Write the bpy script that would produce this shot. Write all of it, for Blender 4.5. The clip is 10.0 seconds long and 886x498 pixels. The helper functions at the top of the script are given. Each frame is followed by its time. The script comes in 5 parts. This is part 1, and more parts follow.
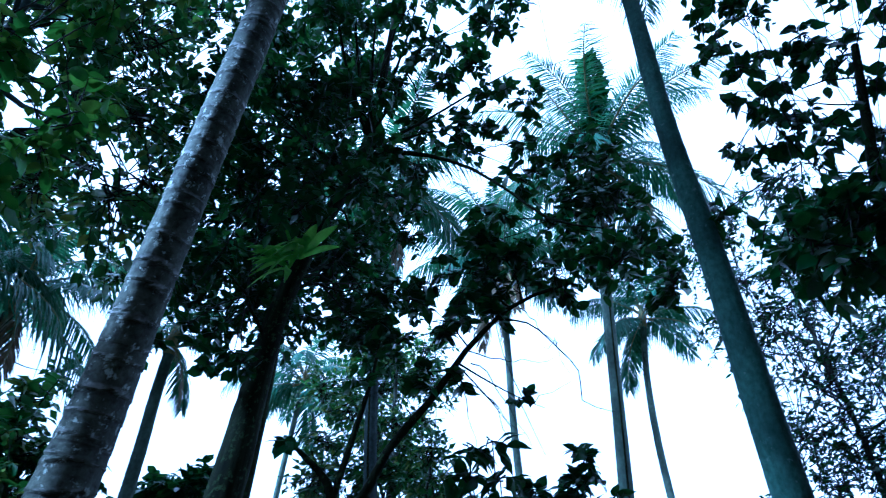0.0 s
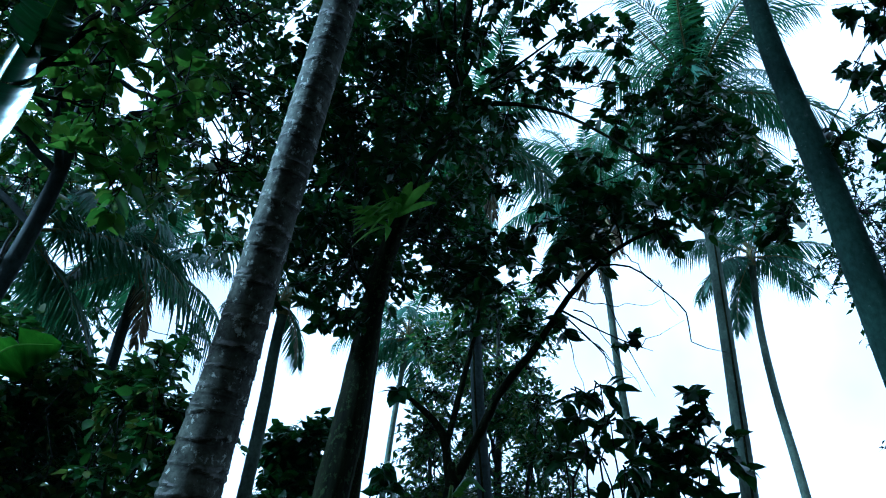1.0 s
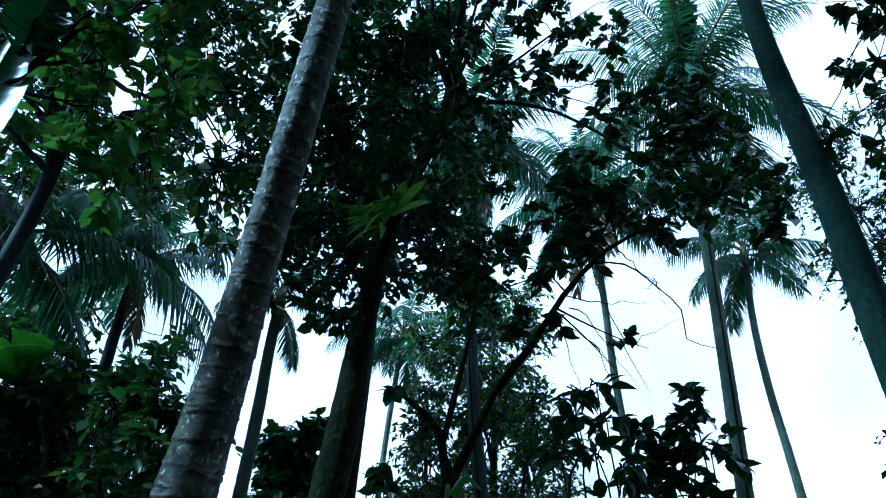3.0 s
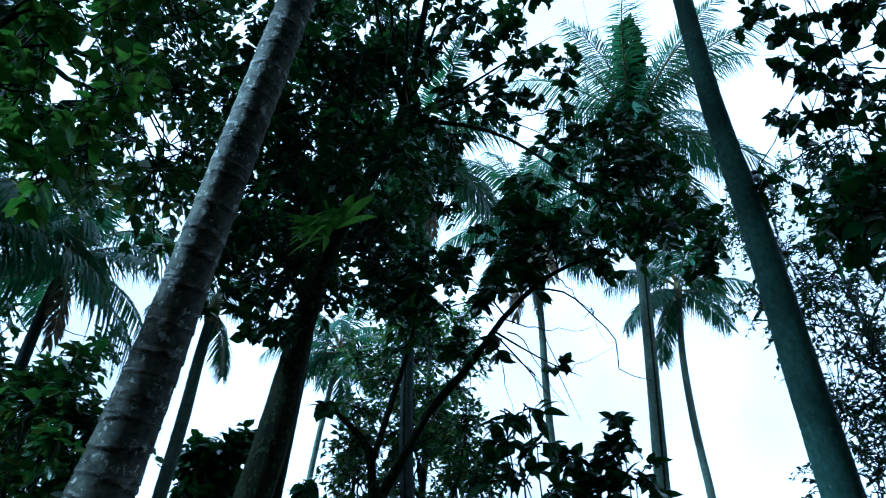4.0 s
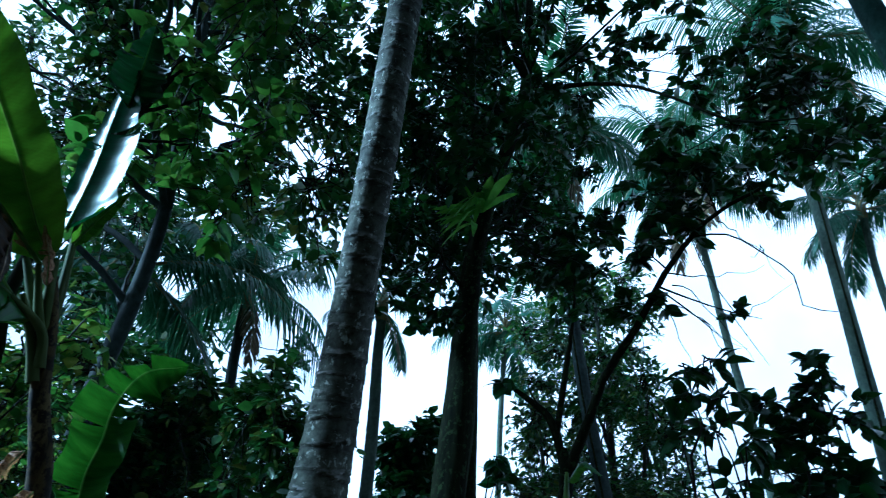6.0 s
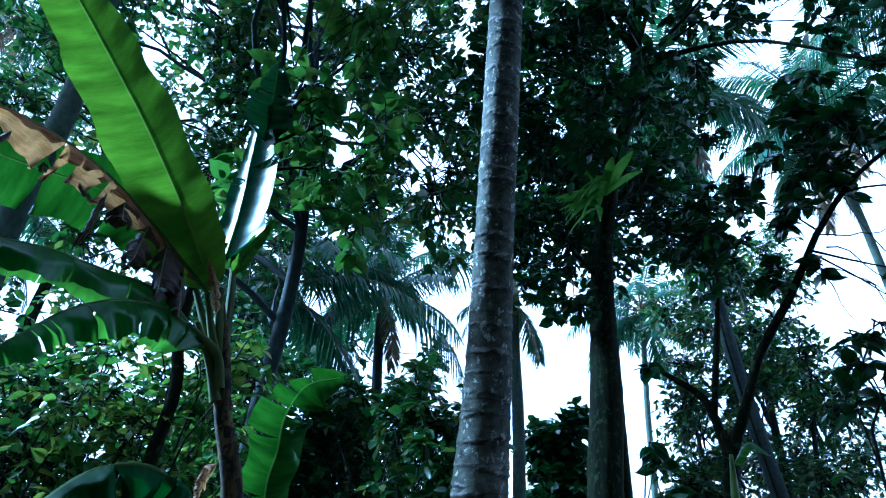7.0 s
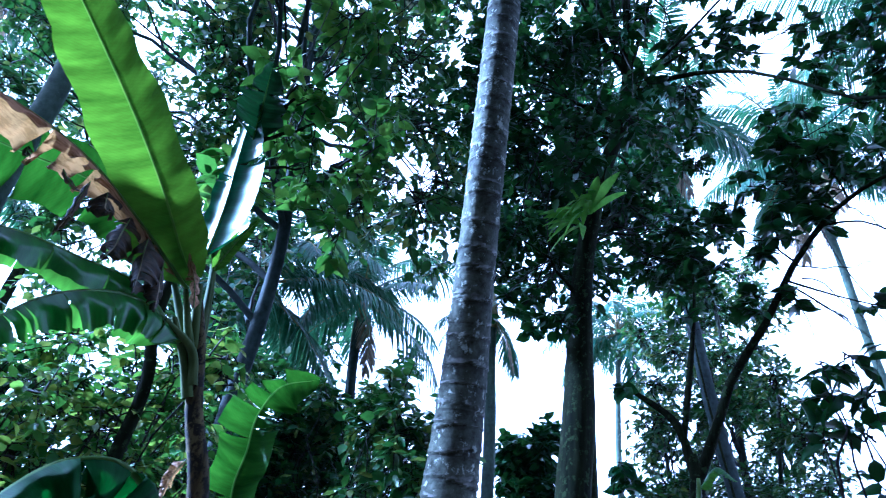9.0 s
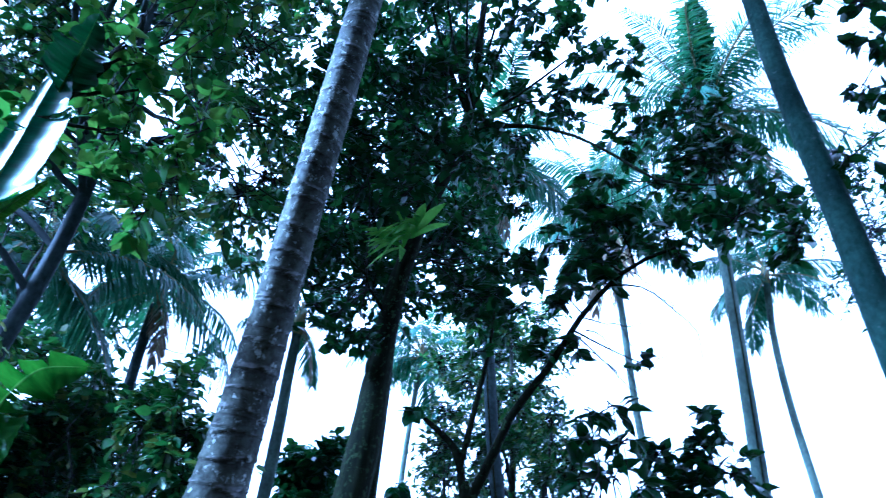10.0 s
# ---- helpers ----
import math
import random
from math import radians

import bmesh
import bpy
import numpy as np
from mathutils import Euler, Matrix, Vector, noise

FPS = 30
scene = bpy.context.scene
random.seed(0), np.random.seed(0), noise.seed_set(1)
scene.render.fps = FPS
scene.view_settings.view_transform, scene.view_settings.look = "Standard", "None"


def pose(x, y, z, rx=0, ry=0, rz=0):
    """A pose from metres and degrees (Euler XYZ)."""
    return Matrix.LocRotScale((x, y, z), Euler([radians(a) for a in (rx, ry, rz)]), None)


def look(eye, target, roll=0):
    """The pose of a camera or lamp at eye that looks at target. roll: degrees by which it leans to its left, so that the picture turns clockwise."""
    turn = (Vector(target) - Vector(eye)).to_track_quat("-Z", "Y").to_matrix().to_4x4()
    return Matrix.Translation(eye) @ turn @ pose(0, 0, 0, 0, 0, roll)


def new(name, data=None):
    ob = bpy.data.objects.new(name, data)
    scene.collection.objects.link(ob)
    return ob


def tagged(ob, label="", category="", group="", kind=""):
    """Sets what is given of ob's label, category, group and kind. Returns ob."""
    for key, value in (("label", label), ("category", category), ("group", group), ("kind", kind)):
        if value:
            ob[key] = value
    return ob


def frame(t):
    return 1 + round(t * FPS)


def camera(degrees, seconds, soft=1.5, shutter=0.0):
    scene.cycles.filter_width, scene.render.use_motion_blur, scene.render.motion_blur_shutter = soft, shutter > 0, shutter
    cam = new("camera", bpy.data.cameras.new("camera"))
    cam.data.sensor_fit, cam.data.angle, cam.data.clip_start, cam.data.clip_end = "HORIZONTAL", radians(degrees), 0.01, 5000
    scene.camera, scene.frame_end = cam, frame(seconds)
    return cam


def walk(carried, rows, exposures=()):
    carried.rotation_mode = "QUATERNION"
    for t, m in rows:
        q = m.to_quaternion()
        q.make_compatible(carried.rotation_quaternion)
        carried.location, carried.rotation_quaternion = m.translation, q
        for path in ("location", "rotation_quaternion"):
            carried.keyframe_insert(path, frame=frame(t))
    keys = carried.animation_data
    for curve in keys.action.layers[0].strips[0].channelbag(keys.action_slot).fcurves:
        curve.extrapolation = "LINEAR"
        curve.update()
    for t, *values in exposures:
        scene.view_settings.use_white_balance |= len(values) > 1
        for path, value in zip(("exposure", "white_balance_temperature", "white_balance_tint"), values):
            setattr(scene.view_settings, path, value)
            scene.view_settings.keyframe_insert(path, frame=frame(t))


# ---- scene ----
cam = camera(66.76, 10.0, soft=1.05, shutter=0.18)
PATH = [
    (0.0, pose(0.0000, 0.0000, 1.5500, 129.490, -2.976, -2.450)),
    (0.5, pose(-0.0225, -0.0318, 1.5219, 126.479, -3.918, 3.846)),
    (1.0, pose(-0.0449, -0.0402, 1.4927, 124.929, -4.920, 6.028)),
    (1.5, pose(-0.0482, -0.0373, 1.4899, 124.427, -4.597, 6.341)),
    (2.0, pose(-0.0442, -0.0123, 1.5043, 124.697, -4.344, 6.263)),
    (3.5, pose(-0.0587, -0.0350, 1.4859, 125.156, -4.663, 4.756)),
    (4.0, pose(-0.0564, -0.0159, 1.4993, 126.935, -4.668, -0.351)),
    (4.5, pose(-0.0258, 0.0045, 1.5237, 126.686, -4.570, -3.905)),
    (5.0, pose(-0.0318, -0.0249, 1.5129, 126.027, -4.049, 2.748)),
    (5.5, pose(-0.0346, -0.0531, 1.4889, 124.933, -3.666, 8.452)),
    (6.0, pose(-0.0415, -0.1009, 1.4521, 123.718, -3.699, 15.898)),
    (6.2, pose(-0.0446, -0.1176, 1.4361, 123.424, -3.791, 18.992)),
    (7.3, pose(-0.1046, -0.1645, 1.4322, 122.536, -3.939, 30.048)),
    (7.5, pose(-0.1054, -0.1728, 1.4299, 122.564, -4.212, 30.825)),
    (8.0, pose(-0.1040, -0.1845, 1.4239, 121.633, -5.065, 32.474)),
    (8.5, pose(-0.0971, -0.1846, 1.4270, 121.868, -5.419, 31.012)),
    (9.0, pose(-0.0967, -0.1670, 1.4344, 123.508, -5.846, 25.000)),
    (9.5, pose(-0.0999, -0.1400, 1.4384, 124.709, -5.544, 17.925)),
    (10.0, pose(-0.0318, -0.1620, 1.4568, 126.328, -5.370, 7.068)),
]
EXPOSURES = [(0.0, 1.6, 3540, 4), (0.5, 1.2, 3640, -6), (1.0, 1.02, 3850, -10), (4.5, 0.97, 3860, -10), (6.2, 1.14, 3850, -10),
             (7.3, 2.2, 3600, 4), (8.0, 2.68, 3740, 15), (8.5, 2.74, 3710, 14), (9.0, 2.76, 3710, 15), (9.5, 2.84, 3560, 12), (10.0, 2.6, 3490, 12)]
walk(cam, PATH, EXPOSURES)

# ---- sky and light: a bright, thinly overcast tropical sky ----
SUN_EL, SUN_AZ = 35.0, 108.0      # degrees above the horizon; degrees to the left of +y
world = bpy.data.worlds.new("sky")
scene.world = world
world.use_nodes = True
wt = world.node_tree
wt.nodes.clear()
sky = wt.nodes.new("ShaderNodeTexSky")
sky.sky_type, sky.sun_disc = "NISHITA", False
sky.sun_elevation, sky.sun_rotation = radians(SUN_EL), radians(-SUN_AZ)
sky.air_density, sky.dust_density, sky.ozone_density = 1.0, 6.0, 1.0
back = wt.nodes.new("ShaderNodeBackground")
back.inputs["Strength"].default_value = 0.063
wout = wt.nodes.new("ShaderNodeOutputWorld")
# thin bright cloud over most of the blue
wtc = wt.nodes.new("ShaderNodeTexCoord")
cloud = wt.nodes.new("ShaderNodeTexNoise")
cloud.inputs["Scale"].default_value, cloud.inputs["Detail"].default_value = 2.3, 5.0
cover = wt.nodes.new("ShaderNodeMapRange")
for key, v in (("From Min", 0.36), ("From Max", 0.56), ("To Min", 0.6), ("To Max", 0.95)):
    cover.inputs[key].default_value = v
veil = wt.nodes.new("ShaderNodeMix")
veil.data_type = "RGBA"
veil.inputs[7].default_value = (15.2, 13.4, 12.9, 1)
wt.links.new(wtc.outputs["Generated"], cloud.inputs["Vector"])
wt.links.new(cloud.outputs[0], cover.inputs["Value"])
wt.links.new(cover.outputs[0], veil.inputs[0])
wt.links.new(sky.outputs[0], veil.inputs[6])
wt.links.new(veil.outputs[2], back.inputs["Color"])
wt.links.new(back.outputs[0], wout.inputs["Surface"])
sun = new("sun", bpy.data.lights.new("sun", "SUN"))
sun.data.energy, sun.data.angle, sun.data.color = 5.0, radians(7), (1.0, 0.97, 0.93)
sa, se = radians(SUN_AZ), radians(SUN_EL)
sun.matrix_world = look((-40 * math.sin(sa), 40 * math.cos(sa), 40 * math.tan(se)), (0, 0, 0))

# ---- materials ----


def mat_new(name):
    m = bpy.data.materials.new(name)
    m.use_nodes = True
    m.node_tree.nodes.clear()
    return m, m.node_tree.nodes, m.node_tree.links


def ramp(nodes, stops):
    r = nodes.new("ShaderNodeValToRGB")
    el = r.color_ramp.elements
    while len(el) < len(stops):
        el.new(0.5)
    for e, (p, c) in zip(el, stops):
        e.position, e.color = p, (*c, 1)
    return r


def noise_tex(nodes, links, coord, scale, detail=4.0, rough=0.6, stretch=None):
    n = nodes.new("ShaderNodeTexNoise")
    n.inputs["Scale"].default_value = scale
    n.inputs["Detail"].default_value = detail
    n.inputs["Roughness"].default_value = rough
    if stretch:
        mp = nodes.new("ShaderNodeMapping")
        mp.inputs["Scale"].default_value = stretch
        links.new(coord, mp.inputs["Vector"])
        coord = mp.outputs[0]
    links.new(coord, n.inputs["Vector"])
    return n


def mix_rgb(nodes, links, fac, a, b, mode="MIX"):
    m = nodes.new("ShaderNodeMix")
    m.data_type, m.blend_type = "RGBA", mode
    for sock, v in ((m.inputs[0], fac), (m.inputs[6], a), (m.inputs[7], b)):
        if isinstance(v, (int, float)):
            sock.default_value = v
        elif isinstance(v, tuple):
            sock.default_value = (*v, 1)
        else:
            links.new(v, sock)
    return m.outputs[2]


def leaf_mat(name, greens, through_part=0.35, rough=0.33, glow=(0.25, 0.45, 0.05), bump=0.15, spec=0.22, shine_through=0.15):
    """Leaf blade: hue differs from leaf to leaf, blotches on each, light shines through."""
    m, nodes, links = mat_new(name)
    geo, tc = nodes.new("ShaderNodeNewGeometry"), nodes.new("ShaderNodeTexCoord")
    r = ramp(nodes, [(i / (len(greens) - 1), c) for i, c in enumerate(greens)])
    links.new(geo.outputs["Random Per Island"], r.inputs[0])
    n = noise_tex(nodes, links, tc.outputs["Object"], 9.0, 5.0)
    blotch = ramp(nodes, [(0.35, (0.55, 0.6, 0.5)), (0.62, (1.15, 1.1, 1.0))])
    links.new(n.outputs[0], blotch.inputs[0])
    col = mix_rgb(nodes, links, 1.0, r.outputs[0], blotch.outputs[0], "MULTIPLY")
    p = nodes.new("ShaderNodeBsdfPrincipled")
    links.new(col, p.inputs["Base Color"])
    p.inputs["Roughness"].default_value = rough
    p.inputs["Specular IOR Level"].default_value = spec
    fine = noise_tex(nodes, links, tc.outputs["Object"], 60.0, 3.0)
    b = nodes.new("ShaderNodeBump")
    b.inputs["Strength"].default_value, b.inputs["Distance"].default_value = bump, 0.01
    links.new(fine.outputs[0], b.inputs["Height"])
    links.new(b.outputs[0], p.inputs["Normal"])
    t = nodes.new("ShaderNodeBsdfTranslucent")
    tcol = mix_rgb(nodes, links, shine_through, col, glow)
    links.new(tcol, t.inputs["Color"])
    mx, out = nodes.new("ShaderNodeMixShader"), nodes.new("ShaderNodeOutputMaterial")
    mx.inputs[0].default_value = through_part
    links.new(p.outputs[0], mx.inputs[1])
    links.new(t.outputs[0], mx.inputs[2])
    links.new(mx.outputs[0], out.inputs["Surface"])
    return m


def bark_mat(name, dark, light, lichen=None, lichen_amount=0.55, stretch=(1, 1, 0.15), scale=14.0, bump=0.6, rings=False, gloss=0.15):
    m, nodes, links = mat_new(name)
    tc = nodes.new("ShaderNodeTexCoord")
    co = tc.outputs["Object"]
    n1 = noise_tex(nodes, links, co, scale, 8.0, 0.65, stretch)
    r1 = ramp(nodes, [(0.3, dark), (0.7, light)])
    links.new(n1.outputs[0], r1.inputs[0])
    n2 = noise_tex(nodes, links, co, 2.2, 4.0)
    r2 = ramp(nodes, [(0.35, (0.6, 0.6, 0.62)), (0.65, (1.15, 1.12, 1.08))])
    links.new(n2.outputs[0], r2.inputs[0])
    col = mix_rgb(nodes, links, 1.0, r1.outputs[0], r2.outputs[0], "MULTIPLY")
    if lichen:
        n3 = noise_tex(nodes, links, co, 16.0, 7.0, 0.7, (1, 1, 0.8))
        r3 = ramp(nodes, [(lichen_amount, (0, 0, 0)), (lichen_amount + 0.06, (1, 1, 1))])
        links.new(n3.outputs[0], r3.inputs[0])
        col = mix_rgb(nodes, links, r3.outputs[0], col, lichen)
    if rings:
        # worn pale edge at each leaf scar, darker towards the groove under the next
        uvn = nodes.new("ShaderNodeUVMap")
        uvn.uv_map = "blade"
        sep = nodes.new("ShaderNodeSeparateXYZ")
        links.new(uvn.outputs[0], sep.inputs[0])
        edge = ramp(nodes, [(0.0, (1, 1, 1)), (0.10, (0.55, 0.55, 0.55)), (0.2, (0, 0, 0))])
        links.new(sep.outputs["Y"], edge.inputs[0])
        n4 = noise_tex(nodes, links, co, 11.0, 4.0)
        r4 = ramp(nodes, [(0.42, (0, 0, 0)), (0.60, (1, 1, 1))])
        links.new(n4.outputs[0], r4.inputs[0])
        worn = mix_rgb(nodes, links, 1.0, edge.outputs[0], r4.outputs[0], "MULTIPLY")
        col = mix_rgb(nodes, links, worn, col, (0.34, 0.33, 0.31))
        groove = ramp(nodes, [(0.72, (1, 1, 1)), (0.97, (0.38, 0.36, 0.36))])
        links.new(sep.outputs["Y"], groove.inputs[0])
        col = mix_rgb(nodes, links, 1.0, col, groove.outputs[0], "MULTIPLY")
    p, out = nodes.new("ShaderNodeBsdfPrincipled"), nodes.new("ShaderNodeOutputMaterial")
    links.new(col, p.inputs["Base Color"])
    p.inputs["Roughness"].default_value = 0.85
    p.inputs["Specular IOR Level"].default_value = gloss
    b = nodes.new("ShaderNodeBump")
    b.inputs["Strength"].default_value, b.inputs["Distance"].default_value = bump, 0.012
    links.new(n1.outputs[0], b.inputs["Height"])
    links.new(b.outputs[0], p.inputs["Normal"])
    links.new(p.outputs[0], out.inputs["Surface"])
    return m


def banana_mat(name, base, shine, dry=None, lit=0.5, glow=(0.28, 0.43, 0.01), spec=0.5):
    """Banana blade: fine cross veins off the midrib, paler patches, light shines through."""
    m, nodes, links = mat_new(name)
    uvn, tc = nodes.new("ShaderNodeUVMap"), nodes.new("ShaderNodeTexCoord")
    uvn.uv_map = "blade"
    w = nodes.new("ShaderNodeTexWave")
    w.inputs["Scale"].default_value, w.inputs["Distortion"].default_value = 38.0, 1.5
    mp = nodes.new("ShaderNodeMapping")
    mp.inputs["Rotation"].default_value = (0, 0, 0.12)
    links.new(uvn.outputs[0], mp.inputs["Vector"])
    links.new(mp.outputs[0], w.inputs["Vector"])
    n = noise_tex(nodes, links, uvn.outputs[0], 5.0, 5.0, 0.6, (5.0, 0.25, 1.0))
    r = ramp(nodes, [(0.3, tuple(c * 0.4 for c in base)), (0.68, tuple(c * 1.3 for c in base))])
    links.new(n.outputs[0], r.inputs[0])
    veins = ramp(nodes, [(0.0, (0.93, 0.93, 0.92)), (0.6, (1.03, 1.03, 1.0))])
    links.new(w.outputs[0], veins.inputs[0])
    col = mix_rgb(nodes, links, 1.0, r.outputs[0], veins.outputs[0], "MULTIPLY")
    if dry:
        n2 = noise_tex(nodes, links, uvn.outputs[0], 7.0, 6.0, 0.65, (2.0, 1.0, 1.0))
        r2 = ramp(nodes, [(0.42, (0, 0, 0)), (0.55, (1, 1, 1))])
        links.new(n2.outputs[0], r2.inputs[0])
        col = mix_rgb(nodes, links, r2.outputs[0], col, dry)
    sep = nodes.new("ShaderNodeSeparateXYZ")
    links.new(uvn.outputs[0], sep.inputs[0])
    off = nodes.new("ShaderNodeMath")
    off.operation = "SUBTRACT"
    off.inputs[1].default_value = 0.5
    links.new(sep.outputs["Y"], off.inputs[0])
    wide = nodes.new("ShaderNodeMath")
    wide.operation = "ABSOLUTE"
    links.new(off.outputs[0], wide.inputs[0])
    line = ramp(nodes, [(0.012, (1, 1, 1)), (0.022, (0, 0, 0))])
    links.new(wide.outputs[0], line.inputs[0])
    col = mix_rgb(nodes, links, line.outputs[0], col, (0.12, 0.19, 0.04) if not dry else (0.30, 0.22, 0.12))
    p = nodes.new("ShaderNodeBsdfPrincipled")
    links.new(col, p.inputs["Base Color"])
    p.inputs["Roughness"].default_value = shine
    p.inputs["Specular IOR Level"].default_value = spec
    b = nodes.new("ShaderNodeBump")
    b.inputs["Strength"].default_value, b.inputs["Distance"].default_value = 0.05, 0.006
    links.new(w.outputs[0], b.inputs["Height"])
    links.new(b.outputs[0], p.inputs["Normal"])
    t = nodes.new("ShaderNodeBsdfTranslucent")
    bands = ramp(nodes, [(0.3, (0.42, 0.5, 0.5)), (0.66, (1.15, 1.12, 1.0))])
    links.new(n.outputs[0], bands.inputs[0])
    shone = mix_rgb(nodes, links, 0.55, col, glow if not dry else (0.5, 0.28, 0.08))
    links.new(mix_rgb(nodes, links, 1.0, shone, bands.outputs[0], "MULTIPLY"), t.inputs["Color"])
    mx, out = nodes.new("ShaderNodeMixShader"), nodes.new("ShaderNodeOutputMaterial")
    mx.inputs[0].default_value = lit
    links.new(p.outputs[0], mx.inputs[1])
    links.new(t.outputs[0], mx.inputs[2])
    links.new(mx.outputs[0], out.inputs["Surface"])
    return m


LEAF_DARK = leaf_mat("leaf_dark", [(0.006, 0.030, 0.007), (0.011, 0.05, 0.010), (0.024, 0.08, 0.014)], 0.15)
LEAF_MID = leaf_mat("leaf_mid", [(0.012, 0.055, 0.010), (0.022, 0.08, 0.013), (0.034, 0.105, 0.016), (0.06, 0.145, 0.02), (0.17, 0.185, 0.03)], 0.22, 0.31, spec=0.5)
LEAF_BRIGHT = leaf_mat("leaf_bright", [(0.03, 0.10, 0.009), (0.055, 0.14, 0.012), (0.12, 0.20, 0.018)], 0.28, shine_through=0.25)
LEAF_YELLOW = leaf_mat("leaf_yellow_green", [(0.035, 0.10, 0.012), (0.075, 0.17, 0.018), (0.25, 0.28, 0.03)], 0.33, shine_through=0.22)
FERN = leaf_mat("fern_leaf", [(0.10, 0.26, 0.025), (0.16, 0.36, 0.03), (0.26, 0.40, 0.05)], 0.4, shine_through=0.3)
PALM_LEAF = leaf_mat("palm_leaflet", [(0.016, 0.062, 0.042), (0.030, 0.090, 0.060), (0.058, 0.122, 0.082)], 0.28, 0.42, spec=0.2)
PALM_DEAD = leaf_mat("palm_leaflet_dead", [(0.10, 0.07, 0.04), (0.16, 0.12, 0.08), (0.22, 0.18, 0.13)], 0.15, 0.7, (0.3, 0.2, 0.1))
PALM_BARK = bark_mat("palm_bark", (0.015, 0.017, 0.012), (0.125, 0.135, 0.105), (0.36, 0.38, 0.32), 0.575, (1, 1, 0.9), 17.0, 0.8, rings=True)
PALM_BARK_PALE = bark_mat("palm_bark_pale", (0.034, 0.050, 0.036), (0.085, 0.112, 0.085), (0.22, 0.24, 0.19), 0.66, (1, 1, 0.7), 16.0, 0.4)
PALM_BARK_GREEN = bark_mat("palm_bark_algae", (0.028, 0.066, 0.050), (0.078, 0.142, 0.115), (0.15, 0.20, 0.175), 0.62, (1, 1, 0.6), 26.0, 0.6)
# shaded copy of the pale palm bark, the shade mixed into its colours
PALM_BARK_SHADED = bark_mat("palm_bark_shaded", (0.012, 0.017, 0.016), (0.034, 0.046, 0.042), (0.13, 0.15, 0.14), 0.68, (1, 1, 0.7), 16.0, 0.4)
BARK = bark_mat("bark", (0.020, 0.023, 0.017), (0.065, 0.074, 0.058), (0.11, 0.13, 0.105), 0.64, (1, 1, 0.12), 18.0, 0.9)
TWIG = bark_mat("twig_bark", (0.008, 0.0075, 0.006), (0.026, 0.024, 0.018), None, 0.6, (1, 1, 0.3), 30.0, 0.3)
RACHIS = bark_mat("frond_stalk", (0.10, 0.10, 0.04), (0.20, 0.17, 0.08), None, 0.6, (1, 1, 1), 12.0, 0.2)
BAN_GREEN = banana_mat("banana_blade", (0.045, 0.12, 0.006), 0.5, lit=0.36, glow=(0.16, 0.26, 0.005), spec=0.12)
BAN_DARK = banana_mat("banana_blade_old", (0.035, 0.12, 0.012), 0.28, lit=0.4, glow=(0.13, 0.24, 0.012), spec=0.5)
BAN_GLOSS = banana_mat("banana_blade_glossy", (0.02, 0.075, 0.035), 0.32, lit=0.12, glow=(0.06, 0.2, 0.04), spec=0.17)
BAN_DRY = banana_mat("banana_blade_dry", (0.13, 0.055, 0.018), 0.8, (0.36, 0.21, 0.095), lit=0.22)
BAN_OLD = banana_mat("banana_blade_dull", (0.014, 0.055, 0.008), 0.6, lit=0.28, glow=(0.035, 0.12, 0.008), spec=0.08)
BAN_MID = banana_mat("banana_blade_mid", (0.026, 0.070, 0.006), 0.5, lit=0.28, glow=(0.06, 0.14, 0.004), spec=0.06)
# dark copy of the green blade: the bent end's shade is in its colour
BAN_SHADE = banana_mat("banana_blade_shaded", (0.012, 0.03, 0.011), 0.5, lit=0.1, glow=(0.02, 0.06, 0.01))
# dead blade, darkened to a silhouette: backlighting is put into the colour
BAN_DEAD_BACKLIT = banana_mat("banana_blade_dead_backlit", (0.012, 0.010, 0.006), 0.8, (0.045, 0.026, 0.012), lit=0.03)
BAN_RIB = leaf_mat("banana_midrib", [(0.10, 0.17, 0.03), (0.15, 0.22, 0.05)], 0.5, 0.3, (0.3, 0.45, 0.08))
PETIOLE = bark_mat("banana_petiole", (0.03, 0.05, 0.012), (0.08, 0.10, 0.028), None, 0.6, (1, 1, 0.2), 9.0, 0.15)
# green-brown bark taken near black: the trunks' shade is put into the colour
SHADED_BARK = bark_mat("shaded_bark", (0.002, 0.0028, 0.0015), (0.015, 0.018, 0.008), (0.024, 0.034, 0.012), 0.55, (1, 1, 0.06), 11.0, 1.0, gloss=0.03)
BAN_STEM = bark_mat("banana_sheath", (0.006, 0.005, 0.003), (0.11, 0.085, 0.03), (0.012, 0.010, 0.007), 0.47, (1, 1, 0.1), 14.0, 0.4)
EARTH = bark_mat("forest_floor", (0.016, 0.012, 0.008), (0.055, 0.042, 0.026), (0.10, 0.075, 0.04), 0.58, (1, 1, 1), 3.0, 1.0)

# ---- helpers for building ----
WEST, EAST = Vector((-0.104, -0.184, 1.424)), Vector((-0.026, 0.004, 1.524))
rng = np.random.default_rng(7)


def polar(az, el, h, eye=WEST):
    """Place seen from a standpoint: degrees left of +y, degrees up, metres away on the level."""
    a = radians(az)
    return np.array([eye[0] - h * math.sin(a), eye[1] + h * math.cos(a), eye[2] + h * math.tan(radians(el))])


